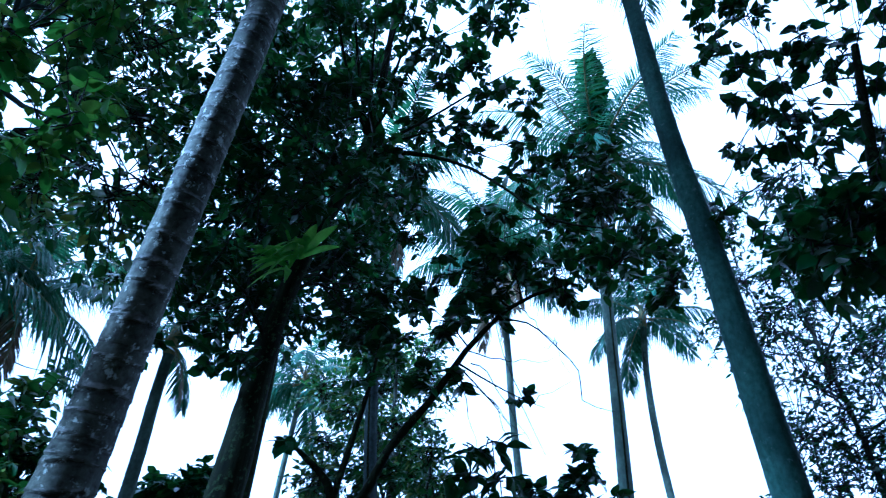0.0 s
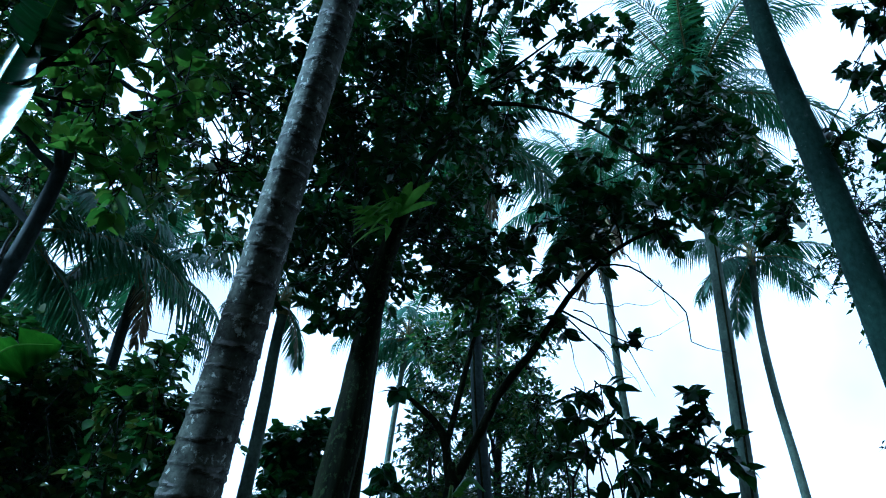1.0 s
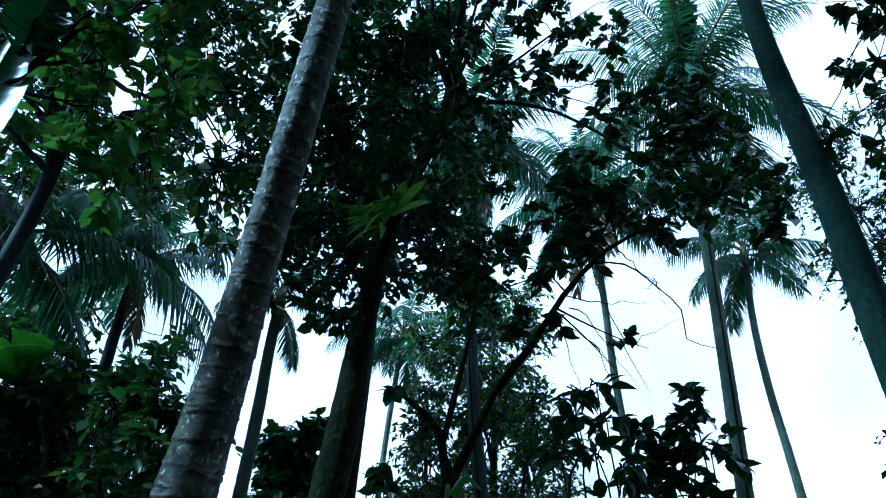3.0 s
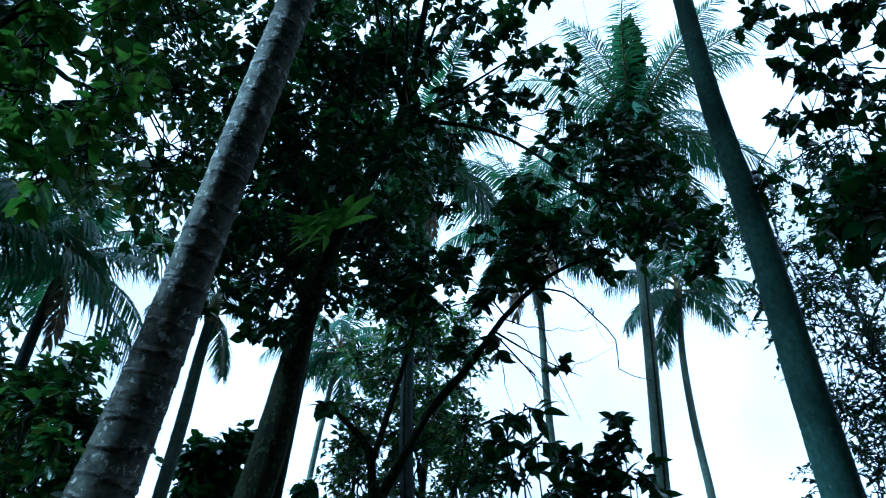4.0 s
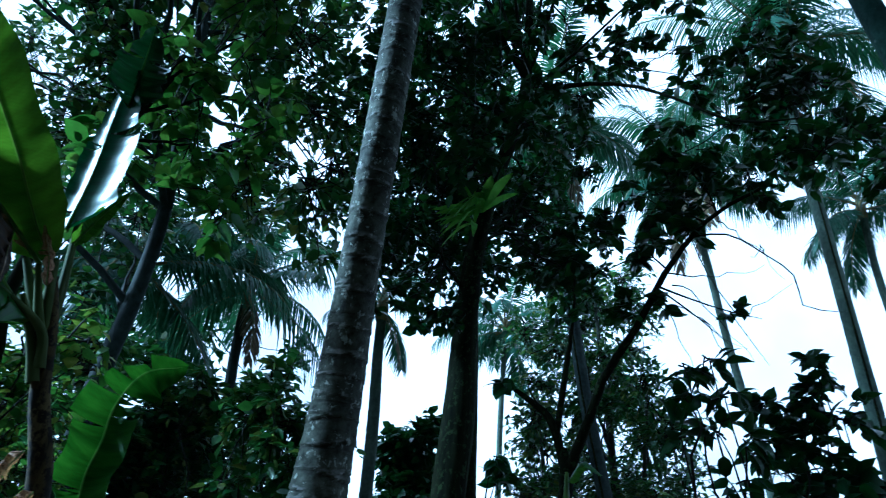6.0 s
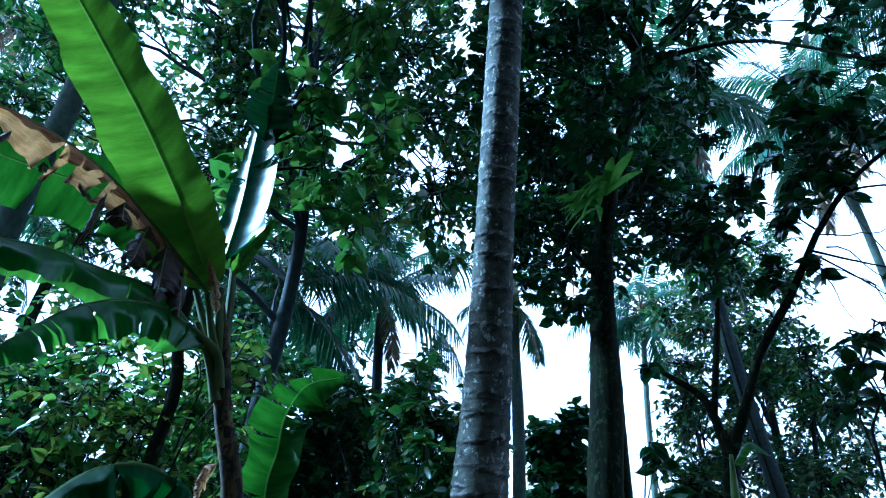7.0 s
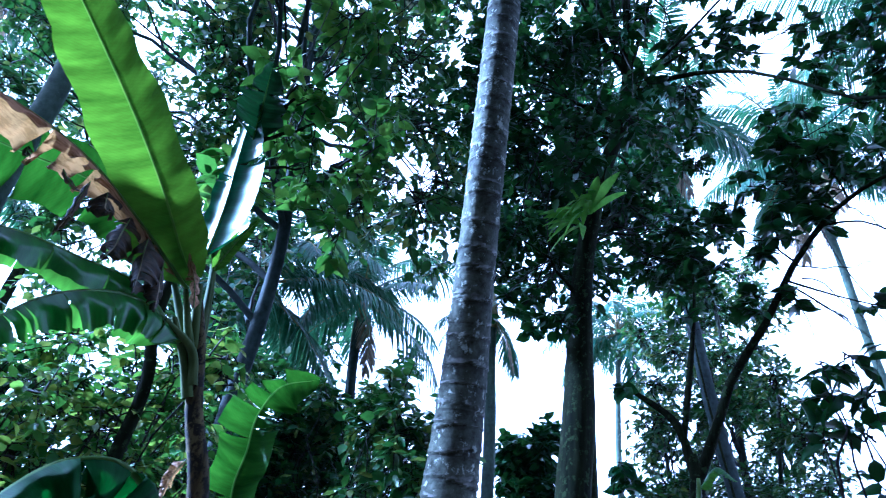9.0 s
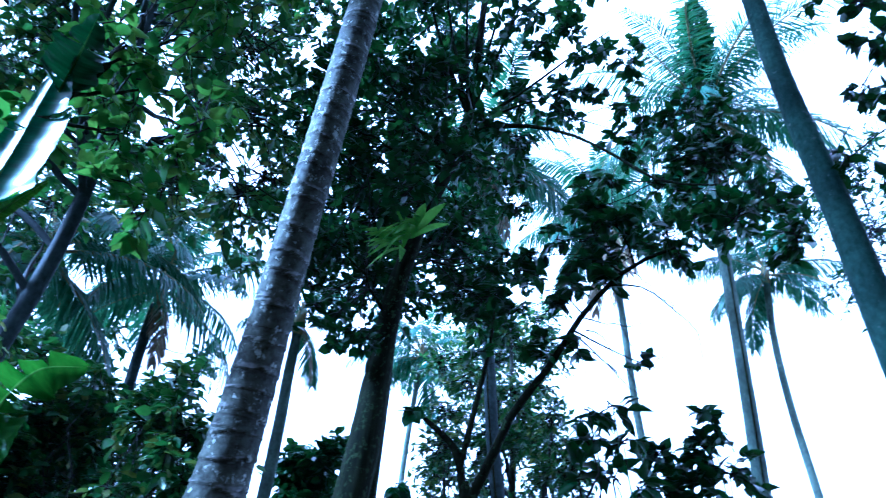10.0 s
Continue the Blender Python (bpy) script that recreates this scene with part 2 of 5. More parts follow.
def mesh_data(name, V, F, mat, smooth=True, uv=None):
    V, F = np.asarray(V, np.float32), np.asarray(F, np.int32)
    k = F.shape[1]
    me = bpy.data.meshes.new(name)
    me.vertices.add(len(V))
    me.vertices.foreach_set("co", V.ravel())
    me.loops.add(F.size)
    me.loops.foreach_set("vertex_index", F.ravel())
    me.polygons.add(len(F))
    me.polygons.foreach_set("loop_start", np.arange(0, F.size, k, dtype=np.int32))
    me.polygons.foreach_set("use_smooth", np.full(len(F), smooth))
    if uv is not None:
        layer = me.uv_layers.new(name="blade")
        layer.data.foreach_set("uv", np.asarray(uv, np.float32)[F.ravel()].ravel())
    me.materials.append(mat)
    me.update(calc_edges=True)
    return me


def part(name, data, parent, label="", kind=""):
    ob = new(name, data)
    ob.parent = parent
    return tagged(ob, label, kind=kind)


def thing(name, base, label, category, group="", kind=""):
    ob = new(name)
    ob.location = base
    ob.empty_display_size = 0.2
    return tagged(ob, label, category, group, kind)


def merged(pieces):
    V, F, at = [], [], 0
    for v, f in pieces:
        V.append(v)
        F.append(f + at)
        at += len(v)
    return np.concatenate(V), np.concatenate(F)


def spline(points, n):
    """Smooth curve through points (any number of columns), n samples evenly along the chord."""
    P = np.asarray(points, float)
    if len(P) == 2:
        s = np.linspace(0, 1, n)[:, None]
        return P[0] * (1 - s) + P[1] * s
    d = np.r_[0, np.cumsum(np.linalg.norm(np.diff(P[:, :3], axis=0), axis=1))]
    m = np.gradient(P, d, axis=0)
    t = np.linspace(0, d[-1], n)
    i = np.clip(np.searchsorted(d, t, side="right") - 1, 0, len(P) - 2)
    h = (d[i + 1] - d[i])[:, None]
    u = ((t - d[i]) / h[:, 0])[:, None]
    return ((2 * u**3 - 3 * u**2 + 1) * P[i] + (u**3 - 2 * u**2 + u) * h * m[i]
            + (-2 * u**3 + 3 * u**2) * P[i + 1] + (u**3 - u**2) * h * m[i + 1])


def unit(a):
    return a / (np.linalg.norm(a, axis=-1, keepdims=True) + 1e-9)


def tube(path4, sides, bulge=None):
    """Round limb along rows of x, y, z, radius; bulge: factors, one for each row and side."""
    P, r = path4[:, :3], path4[:, 3]
    T = unit(np.gradient(P, axis=0))
    ref = np.array([1.0, 0, 0]) if abs(T[0, 0]) < 0.8 else np.array([0, 1.0, 0])
    U = np.zeros_like(T)
    u = ref
    for i in range(len(T)):
        u = u - T[i] * (u @ T[i])
        u = u / np.linalg.norm(u)
        U[i] = u
    W = np.cross(T, U)
    a = np.linspace(0, 2 * np.pi, sides, endpoint=False)
    R = r[:, None] * (np.ones((len(r), sides)) if bulge is None else bulge)
    V = P[:, None] + R[..., None] * (np.cos(a)[None, :, None] * U[:, None] + np.sin(a)[None, :, None] * W[:, None])
    n = len(P)
    i, j = np.meshgrid(np.arange(n - 1), np.arange(sides), indexing="ij")
    k = (j + 1) % sides
    F = np.stack([i * sides + j, i * sides + k, (i + 1) * sides + k, (i + 1) * sides + j], -1).reshape(-1, 4)
    return V.reshape(-1, 3), F


# leaf blades: pointed oval with a folded midrib (x along, y across)
OVAL_V = np.array([(0, 0, 0), (0.28, 0, -0.01), (0.55, 0, -0.03), (0.8, 0, -0.08), (1.04, 0, -0.17),
                   (0.10, 0.22, 0.02), (0.38, 0.33, 0.06), (0.68, 0.24, 0.0), (0.90, 0.09, -0.10),
                   (0.10, -0.22, 0.02), (0.38, -0.33, 0.06), (0.68, -0.24, 0.0), (0.90, -0.09, -0.10)])
OVAL_F = np.array([(0, 1, 5), (1, 6, 5), (1, 2, 6), (2, 7, 6), (2, 3, 7), (3, 8, 7), (3, 4, 8),
                   (0, 9, 1), (1, 9, 10), (1, 10, 2), (2, 10, 11), (2, 11, 3), (3, 11, 12), (3, 12, 4)])
SMALL_V = np.array([(0, 0, 0), (0.45, 0, -0.02), (1, 0, -0.12), (0.42, 0.24, 0.05), (0.42, -0.24, 0.05)])
SMALL_F = np.array([(0, 1, 3), (1, 2, 3), (0, 4, 1), (1, 4, 2)])
MID_V = np.array([(0, 0, 0), (0.48, 0, -0.02), (1.05, 0, -0.17), (0.17, 0.25, 0.03), (0.60, 0.29, 0.03), (0.17, -0.25, 0.03), (0.60, -0.29, 0.03)])
MID_F = np.array([(0, 1, 3), (1, 4, 3), (1, 2, 4), (0, 5, 1), (1, 5, 6), (1, 6, 2)])
LANCE_V = OVAL_V * np.array([1, 0.68, 1.3])


def blades(tv, tf, pos, along, up, size):
    X = unit(along)
    Y = unit(np.cross(up, X))
    Z = np.cross(X, Y)
    Y = Y * rng.uniform(0.7, 1.3, len(pos))[:, None]
    M = np.stack([X, Y, Z], 1) * size[:, None, None]
    V = pos[:, None] + np.einsum("kc,ncd->nkd", tv, M)
    F = tf[None] + (np.arange(len(pos)) * len(tv))[:, None, None]
    return V.reshape(-1, 3), F.reshape(-1, tf.shape[1])


def sprays(centres, radii, count, leaf, style, droop=0.35, per=8, hang=0.35):
    """Twigs and leaves of round clusters: count leaves in each, on twigs that reach outwards and droop."""
    tv, tf = {"oval": (OVAL_V, OVAL_F), "small": (SMALL_V, SMALL_F), "mid": (MID_V, MID_F), "lance": (LANCE_V, OVAL_F)}[style]
    many = np.maximum(2, np.round(count / per * (radii / np.median(radii)) ** 1.6)).astype(int)
    C = np.repeat(centres, many, axis=0)
    R = np.repeat(radii, many)
    n = len(C)
    out = unit(rng.normal(size=(n, 3)))
    start = C + out * (R * rng.uniform(0.05, 0.55, n))[:, None]
    d = unit(out * 0.8 + rng.normal(size=(n, 3)) * 0.55 + np.array([0, 0, 0.1]))
    ln = R * rng.uniform(0.35, 0.8, n)
    dr = droop * rng.uniform(0.4, 1.6, n)

    def along(s):
        return start + d * (ln * s)[:, None] - np.array([0, 0, 1.0]) * (dr * ln * s * s)[:, None]

    tw = np.stack([along(s) for s in (-0.5, 0.0, 0.5, 1.0)], 1)
    th = np.array([0.011, 0.008, 0.005, 0.002])
    a = np.arange(3) * 2.0944
    side = unit(np.cross(d, np.array([0, 0, 1.0]) + 0.01))
    ring = np.cos(a)[None, :, None] * side[:, None] + np.sin(a)[None, :, None] * np.cross(d, side)[:, None]
    TV = (tw[:, :, None] + ring[:, None] * th[None, :, None, None]).reshape(-1, 3)
    q = np.array([(i * 3 + j, i * 3 + (j + 1) % 3, i * 3 + 3 + (j + 1) % 3, i * 3 + 3 + j) for i in range(3) for j in range(3)])
    TF = (q[None] + (np.arange(n) * 12)[:, None, None]).reshape(-1, 4)
    pos, dirs, ups, size = [], [], [], []
    for k in range(per):
        s = (k + 0.6) / per * rng.uniform(0.85, 1.1, n)
        p = along(s)
        sgn = 1.0 if k % 2 else -1.0
        dd = d * 0.55 + side * sgn * 0.75 - np.array([0, 0, hang]) + rng.normal(size=(n, 3)) * 0.35
        pos.append(p)
        dirs.append(dd)
        ups.append(np.array([0, 0, 1.0]) + rng.normal(size=(n, 3)) * 0.55)
        size.append(leaf * rng.uniform(0.45, 1.4, n))
    LV, LF = blades(tv, tf, np.concatenate(pos), np.concatenate(dirs), np.concatenate(ups), np.concatenate(size))
    return (LV, LF), (TV, TF)


def zone(az0, az1, el0, el1, h0, h1, n, r, eye=WEST):
    """Cluster centres spread unevenly through a stretch of the crown: rows of x, y, z, radius."""
    cols = max(1, round(math.sqrt(n * abs(az1 - az0) / max(1.0, abs(el1 - el0)))))
    rows_n = max(1, math.ceil(n / cols))
    out = []
    for k in range(n):
        i, j = k % cols, k // cols
        u = (i + 0.5 + rng.uniform(-0.55, 0.55)) / cols
        v = (j + 0.5 + rng.uniform(-0.55, 0.55)) / rows_n
        out.append((*polar(az0 + (az1 - az0) * u, el0 + (el1 - el0) * v, rng.uniform(h0, h1), eye), r * rng.uniform(0.7, 1.25)))
    return out


def bezier(a, b, r0, r1, lift, n=10):
    mid = (a + b) / 2 + np.array([0, 0, lift])
    s = np.linspace(0, 1, n)[:, None]
    P = (1 - s) ** 2 * a + 2 * s * (1 - s) * mid + s * s * b
    P[1:-1] += np.cumsum(rng.normal(size=(n - 2, 3)), axis=0) * np.sin(np.pi * s[1:-1]) * np.linalg.norm(b - a) * 0.02
    return np.c_[P, r0 * (1 - s[:, 0]) + r1 * s[:, 0]]


def rough_bark(n, sides, amount, seed):
    """Uneven girth: flutes along the trunk and knots."""
    g = np.random.default_rng(seed)
    a = np.linspace(0, 2 * np.pi, sides, endpoint=False)
    s = np.linspace(0, 1, n)[:, None]
    out = np.ones((n, sides))
    for f in (2, 3, 5, 7):
        out += amount / f ** 0.5 * np.sin(f * a[None] + g.uniform(0, 6) + s * g.uniform(-5, 5)) * (0.6 + 0.4 * np.sin(s * g.uniform(5, 20)))
    return out + g.normal(size=(n, sides)) * amount * 0.25


def broad_tree(label, trunk, clusters, leaves, leaf, mat, style="oval", name="tree", category="tree", droop=0.35,
               sides=12, group="", limb_r=0.03, hang=0.35, extra_limbs=(), seed=1, bark=None, flute=0.05):
    """Broadleaf tree: trunk rows of x, y, z, radius from the ground up; limbs reach into the clusters."""
    trunk = np.asarray(trunk, float)
    base = trunk[0, :3].copy()
    tree = thing(name, base, label, category, group)
    n = max(16, int((trunk[-1, 2] - trunk[0, 2]) / 0.12))
    T = spline(trunk, n)
    V, F = tube(T, sides, rough_bark(n, sides, flute, seed))
    part("trunk", mesh_data("trunk", V - base, F, bark or BARK), tree)
    CL = np.asarray(clusters, float)
    C, R = CL[:, :3], CL[:, 3]
    # limbs: neighbouring clusters share one
    order = np.lexsort((C[:, 2], np.round(np.arctan2(C[:, 1] - base[1], C[:, 0] - base[0]) * 2.5)))
    fine = []
    limbs = [np.asarray(e, float) for e in extra_limbs]
    side_limbs = np.concatenate([spline(e, 24) for e in limbs]) if limbs else np.zeros((0, 4))
    for g0 in range(0, len(order), 6):
        grp = order[g0:g0 + 6]
        mean = C[grp].mean(0)
        reach = np.linalg.norm(T[:, :2] - mean[:2], axis=1).min()
        k = int(np.argmin(np.abs(T[:, 2] - (mean[2] - 0.5 * reach - 0.3))))
        k = max(k, int(len(T) * 0.25))
        start, thick = T[k, :3], min(T[k, 3] * 0.6, limb_r * 1.6)
        if len(side_limbs):
            gapd = np.linalg.norm(side_limbs[:, :3] - mean, axis=1)
            near = int(np.argmin(gapd))
            if gapd[near] < 0.75 * np.linalg.norm(start - mean):
                start, thick = side_limbs[near, :3], min(side_limbs[near, 3] * 0.8, limb_r)
        L = bezier(start, mean, thick, min(thick, limb_r * 0.45), 0.1 * np.linalg.norm(mean - start), 14)
        limbs.append(L)
        for c in grp:
            j = rng.integers(5, 12)
            fine.append(tube(bezier(L[j, :3], C[c], L[j, 3] * 0.7, 0.006, 0.1, 7), 5))
    for L in limbs:
        LL = spline(L, max(12, len(L)))
        V, F = tube(LL, 8, rough_bark(len(LL), 8, 0.05, seed + 3))
        part("limb", mesh_data("limb", V - base, F, bark or BARK), tree)
    (LV, LF), tw = sprays(C, R, leaves, leaf, style, droop, hang=hang)
    fine.append(tw)
    V, F = merged(fine)
    part("branchwork", mesh_data("branchwork", V - base, F, TWIG), tree, kind="stuff")
    part("crown", mesh_data("crown", LV - base, LF, mat, smooth=style != "small"), tree, kind="stuff")
    return tree


def grow(points, eye=WEST):
    """Trunk rows from (az, el, h, diameter), lowest first, let down to the ground below the lowest."""
    rows = [(*polar(a, e, h, eye), d / 2) for a, e, h, d in points]
    x, y, z, r = rows[0]
    x1, y1, z1, _ = rows[1]
    k = z / max(0.5, z1 - z) * 0.5
    foot = (x - (x1 - x) * k, y - (y1 - y) * k, -0.15, r * 1.25)
    return [foot] + rows


# ---- palms ----


def frond_mesh(name, length, rise, bend, leaflet, mat, pairs=64, seed=1, lean=0.55, sag=0.7, dead=False, wide=1.0):
    """Feather frond that starts along +x at rise degrees and bends down by bend degrees; blades on both sides."""
    g = np.random.default_rng(seed)
    n = 24
    s = np.linspace(0, 1, n)
    ang = np.radians(rise - bend * s ** 1.4)
    step = length / (n - 1)
    x = np.r_[0, np.cumsum(np.cos(ang[:-1]) * step)]
    z = np.r_[0, np.cumsum(np.sin(ang[:-1]) * step)]
    y = 0.03 * length * np.sin(s * 2.5 + g.uniform(0, 6)) * s
    P = np.c_[x, y, z]
    V, F = tube(np.c_[P, 0.028 * (1 - s) ** 0.7 + 0.004], 5)
    stalk = mesh_data(name + "_stalk", V, F, RACHIS)
    pairs = int(pairs * 0.95)
    q = np.linspace(0.14, 0.985, pairs)
    pos, al, up, ln = [], [], [], []
    for sgn in (1, -1):
        ss = np.clip(q + g.uniform(-0.004, 0.004, pairs), 0, 1)
        keep = g.uniform(size=pairs) > (0.3 if dead else 0.04)
        p = np.stack([np.interp(ss, s, P[:, k]) for k in range(3)], 1)
        a = np.interp(ss, s, ang)
        tan = np.c_[np.cos(a), 0 * a, np.sin(a)]
        nor = np.c_[-np.sin(a), 0 * a, np.cos(a)]
        d = (tan * (lean + 0.5 * ss[:, None] ** 2) + np.array([0, sgn, 0]) * 0.9
             + nor * g.normal(0.05, 0.12, pairs)[:, None] + np.array([0, 0, -0.35 if not dead else -0.9]))
        prof = leaflet * np.clip(np.sin(np.pi * (0.18 + 0.75 * ss)), 0.12, 1) ** 0.7 * g.uniform(0.85, 1.1, pairs)
        pos.append(p[keep])
        al.append(unit(d)[keep])
        up.append((nor + g.normal(size=(pairs, 3)) * 0.2)[keep])
        ln.append(prof[keep])
    pos, al, up, ln = map(np.concatenate, (pos, al, up, ln))
    Y = unit(np.cross(up, al))
    VV, m = [], len(pos)
    for f, wd, dr in ((0.0, 0.35, 0.0), (0.25, 1.0, 0.03), (0.62, 0.8, 0.2), (1.0, 0.08, 0.52)):
        c = pos + al * (ln * f)[:, None] - np.array([0, 0, 1.0]) * (ln * dr * 1.35 * sag * g.uniform(0.6, 1.4, m))[:, None]
        w = (0.022 + 0.014 * (ln / leaflet))[:, None] * wd * 0.5 * wide
        VV += [c + Y * w, c - Y * w]
    V = np.stack(VV, 1).reshape(-1, 3)
    quad = np.array([(0, 1, 3, 2), (2, 3, 5, 4), (4, 5, 7, 6)])
    F = (quad[None] + (np.arange(m) * 8)[:, None, None]).reshape(-1, 4)
    return stalk, mesh_data(name, V, F, mat, smooth=False)


def frond_set(length, leaflet, seed, wide=1.0):
    """Fronds of one crown from the upright spear to the hanging old ones."""
    return [frond_mesh("frond", length * 0.8, 80, 25, leaflet * 0.8, PALM_LEAF, 60, seed, wide=wide),
            frond_mesh("frond", length, 66, 75, leaflet, PALM_LEAF, 66, seed + 1, wide=wide),
            frond_mesh("frond", length, 45, 85, leaflet, PALM_LEAF, 66, seed + 2, 0.5, 0.9, wide=wide),
            frond_mesh("frond", length, 18, 75, leaflet, PALM_LEAF, 66, seed + 3, 0.5, 1.0, wide=wide),
            frond_mesh("frond", length * 0.95, -15, 65, leaflet, PALM_LEAF, 62, seed + 4, 0.5, 1.0, wide=wide),
            frond_mesh("frond", length * 0.85, -55, 33, leaflet * 0.8, PALM_DEAD, 50, seed + 5, 0.6, 0.5, True, wide)]


def ringed(path4, sides, gap, lip, seed):
    """Leaf scars round a palm trunk: uneven, slightly tilted ledges."""
    g = np.random.default_rng(seed)
    P = path4[:, :3]
    s = np.r_[0, np.cumsum(np.linalg.norm(np.diff(P, axis=0), axis=1))]
    scars = [0.0]
    while scars[-1] < s[-1] + gap:
        scars.append(scars[-1] + gap * g.uniform(0.55, 1.45))
    scars = np.array(scars)
    a = np.linspace(0, 2 * np.pi, sides, endpoint=False)
    tilt = g.uniform(0.0, 0.28, len(scars)) * gap
    ph = g.uniform(0, 6.28, len(scars))
    ss = s[:, None] + 0 * a[None]
    k = np.clip(np.searchsorted(scars, s) - 1, 0, len(scars) - 2)
    ss = ss + tilt[k][:, None] * np.sin(a[None] + ph[k][:, None]) + g.normal(size=ss.shape) * gap * 0.03
    kk = np.clip(np.searchsorted(scars, ss.ravel()) - 1, 0, len(scars) - 2).reshape(ss.shape)
    f = np.clip((ss - scars[kk]) / (scars[kk + 1] - scars[kk]), 0, 1)
    deep = g.uniform(0.5, 1.3, len(scars))[kk]
    out = 1 + lip * deep * (1 - f) ** 2.2 - lip * 0.9 * np.exp(-((f - 1.0) / 0.07) ** 2)
    for fr in (2, 3, 4):
        out += 0.012 * np.sin(fr * a[None] + g.uniform(0, 6) + s[:, None] * g.uniform(-2, 2))
    return out + g.normal(size=out.shape) * 0.006, f


def palm(label, trunk, crown, fronds, count, bark, step=0.06, sides=14, gap=0.12, lip=0.04, seed=1, elev=(0, 5), spin=0.0,
         size=1.0, group="coconut palms"):
    """Coconut palm: trunk rows from the ground up, crown point, a spiral of fronds."""
    trunk = np.asarray(trunk, float)
    base = trunk[0, :3].copy()
    tree = thing("coconut_palm", base, label, "palm tree", group)
    length = np.linalg.norm(np.diff(trunk[:, :3], axis=0), axis=1).sum()
    T = spline(trunk, int(length / step))
    bulge, way = ringed(T, sides, gap, lip, seed)
    V, F = tube(T, sides, bulge)
    uv = np.stack([np.tile(np.linspace(0, 1, sides), len(T)), way.ravel()], 1)
    part("trunk", mesh_data("trunk", V - base, F, bark, uv=uv), tree)
    if crown is None:
        return tree
    g = np.random.default_rng(seed)
    top = np.asarray(crown) - base
    s = np.linspace(0, 1, 12)
    V, F = tube(np.c_[np.zeros((12, 2)), s * 0.9 - 0.35, trunk[-1, 3] * (1.05 + 0.9 * np.sin(s * 3.0)) * (1 - 0.75 * s)], 10,
                rough_bark(12, 10, 0.12, seed))
    part("crown_shaft", mesh_data("crown_shaft", V + top, F, RACHIS), tree, "fibrous brown leaf bases")
    for k in range(count):
        f = k / max(1, count - 1)
        kind = int(np.clip(round(elev[0] + (elev[1] - elev[0]) * f ** 0.8 + g.uniform(-0.3, 0.3)), 0, 5))
        stalk, blade = fronds[kind]
        m = (Matrix.Translation(top + np.array([0, 0, 0.35 - 0.4 * f]))
             @ Matrix.Rotation(spin + k * 2.39996 + g.uniform(-0.2, 0.2), 4, "Z")
             @ Matrix.Rotation(radians(g.uniform(-9, 9)), 4, "X") @ Matrix.Scale(size * g.uniform(0.85, 1.1), 4))
        fr = part("frond", blade, tree, "dry brown hanging frond" if kind == 5 else "")
        fr.matrix_basis = m
        part("stalk", stalk, fr)
    return tree


# ---- banana ----


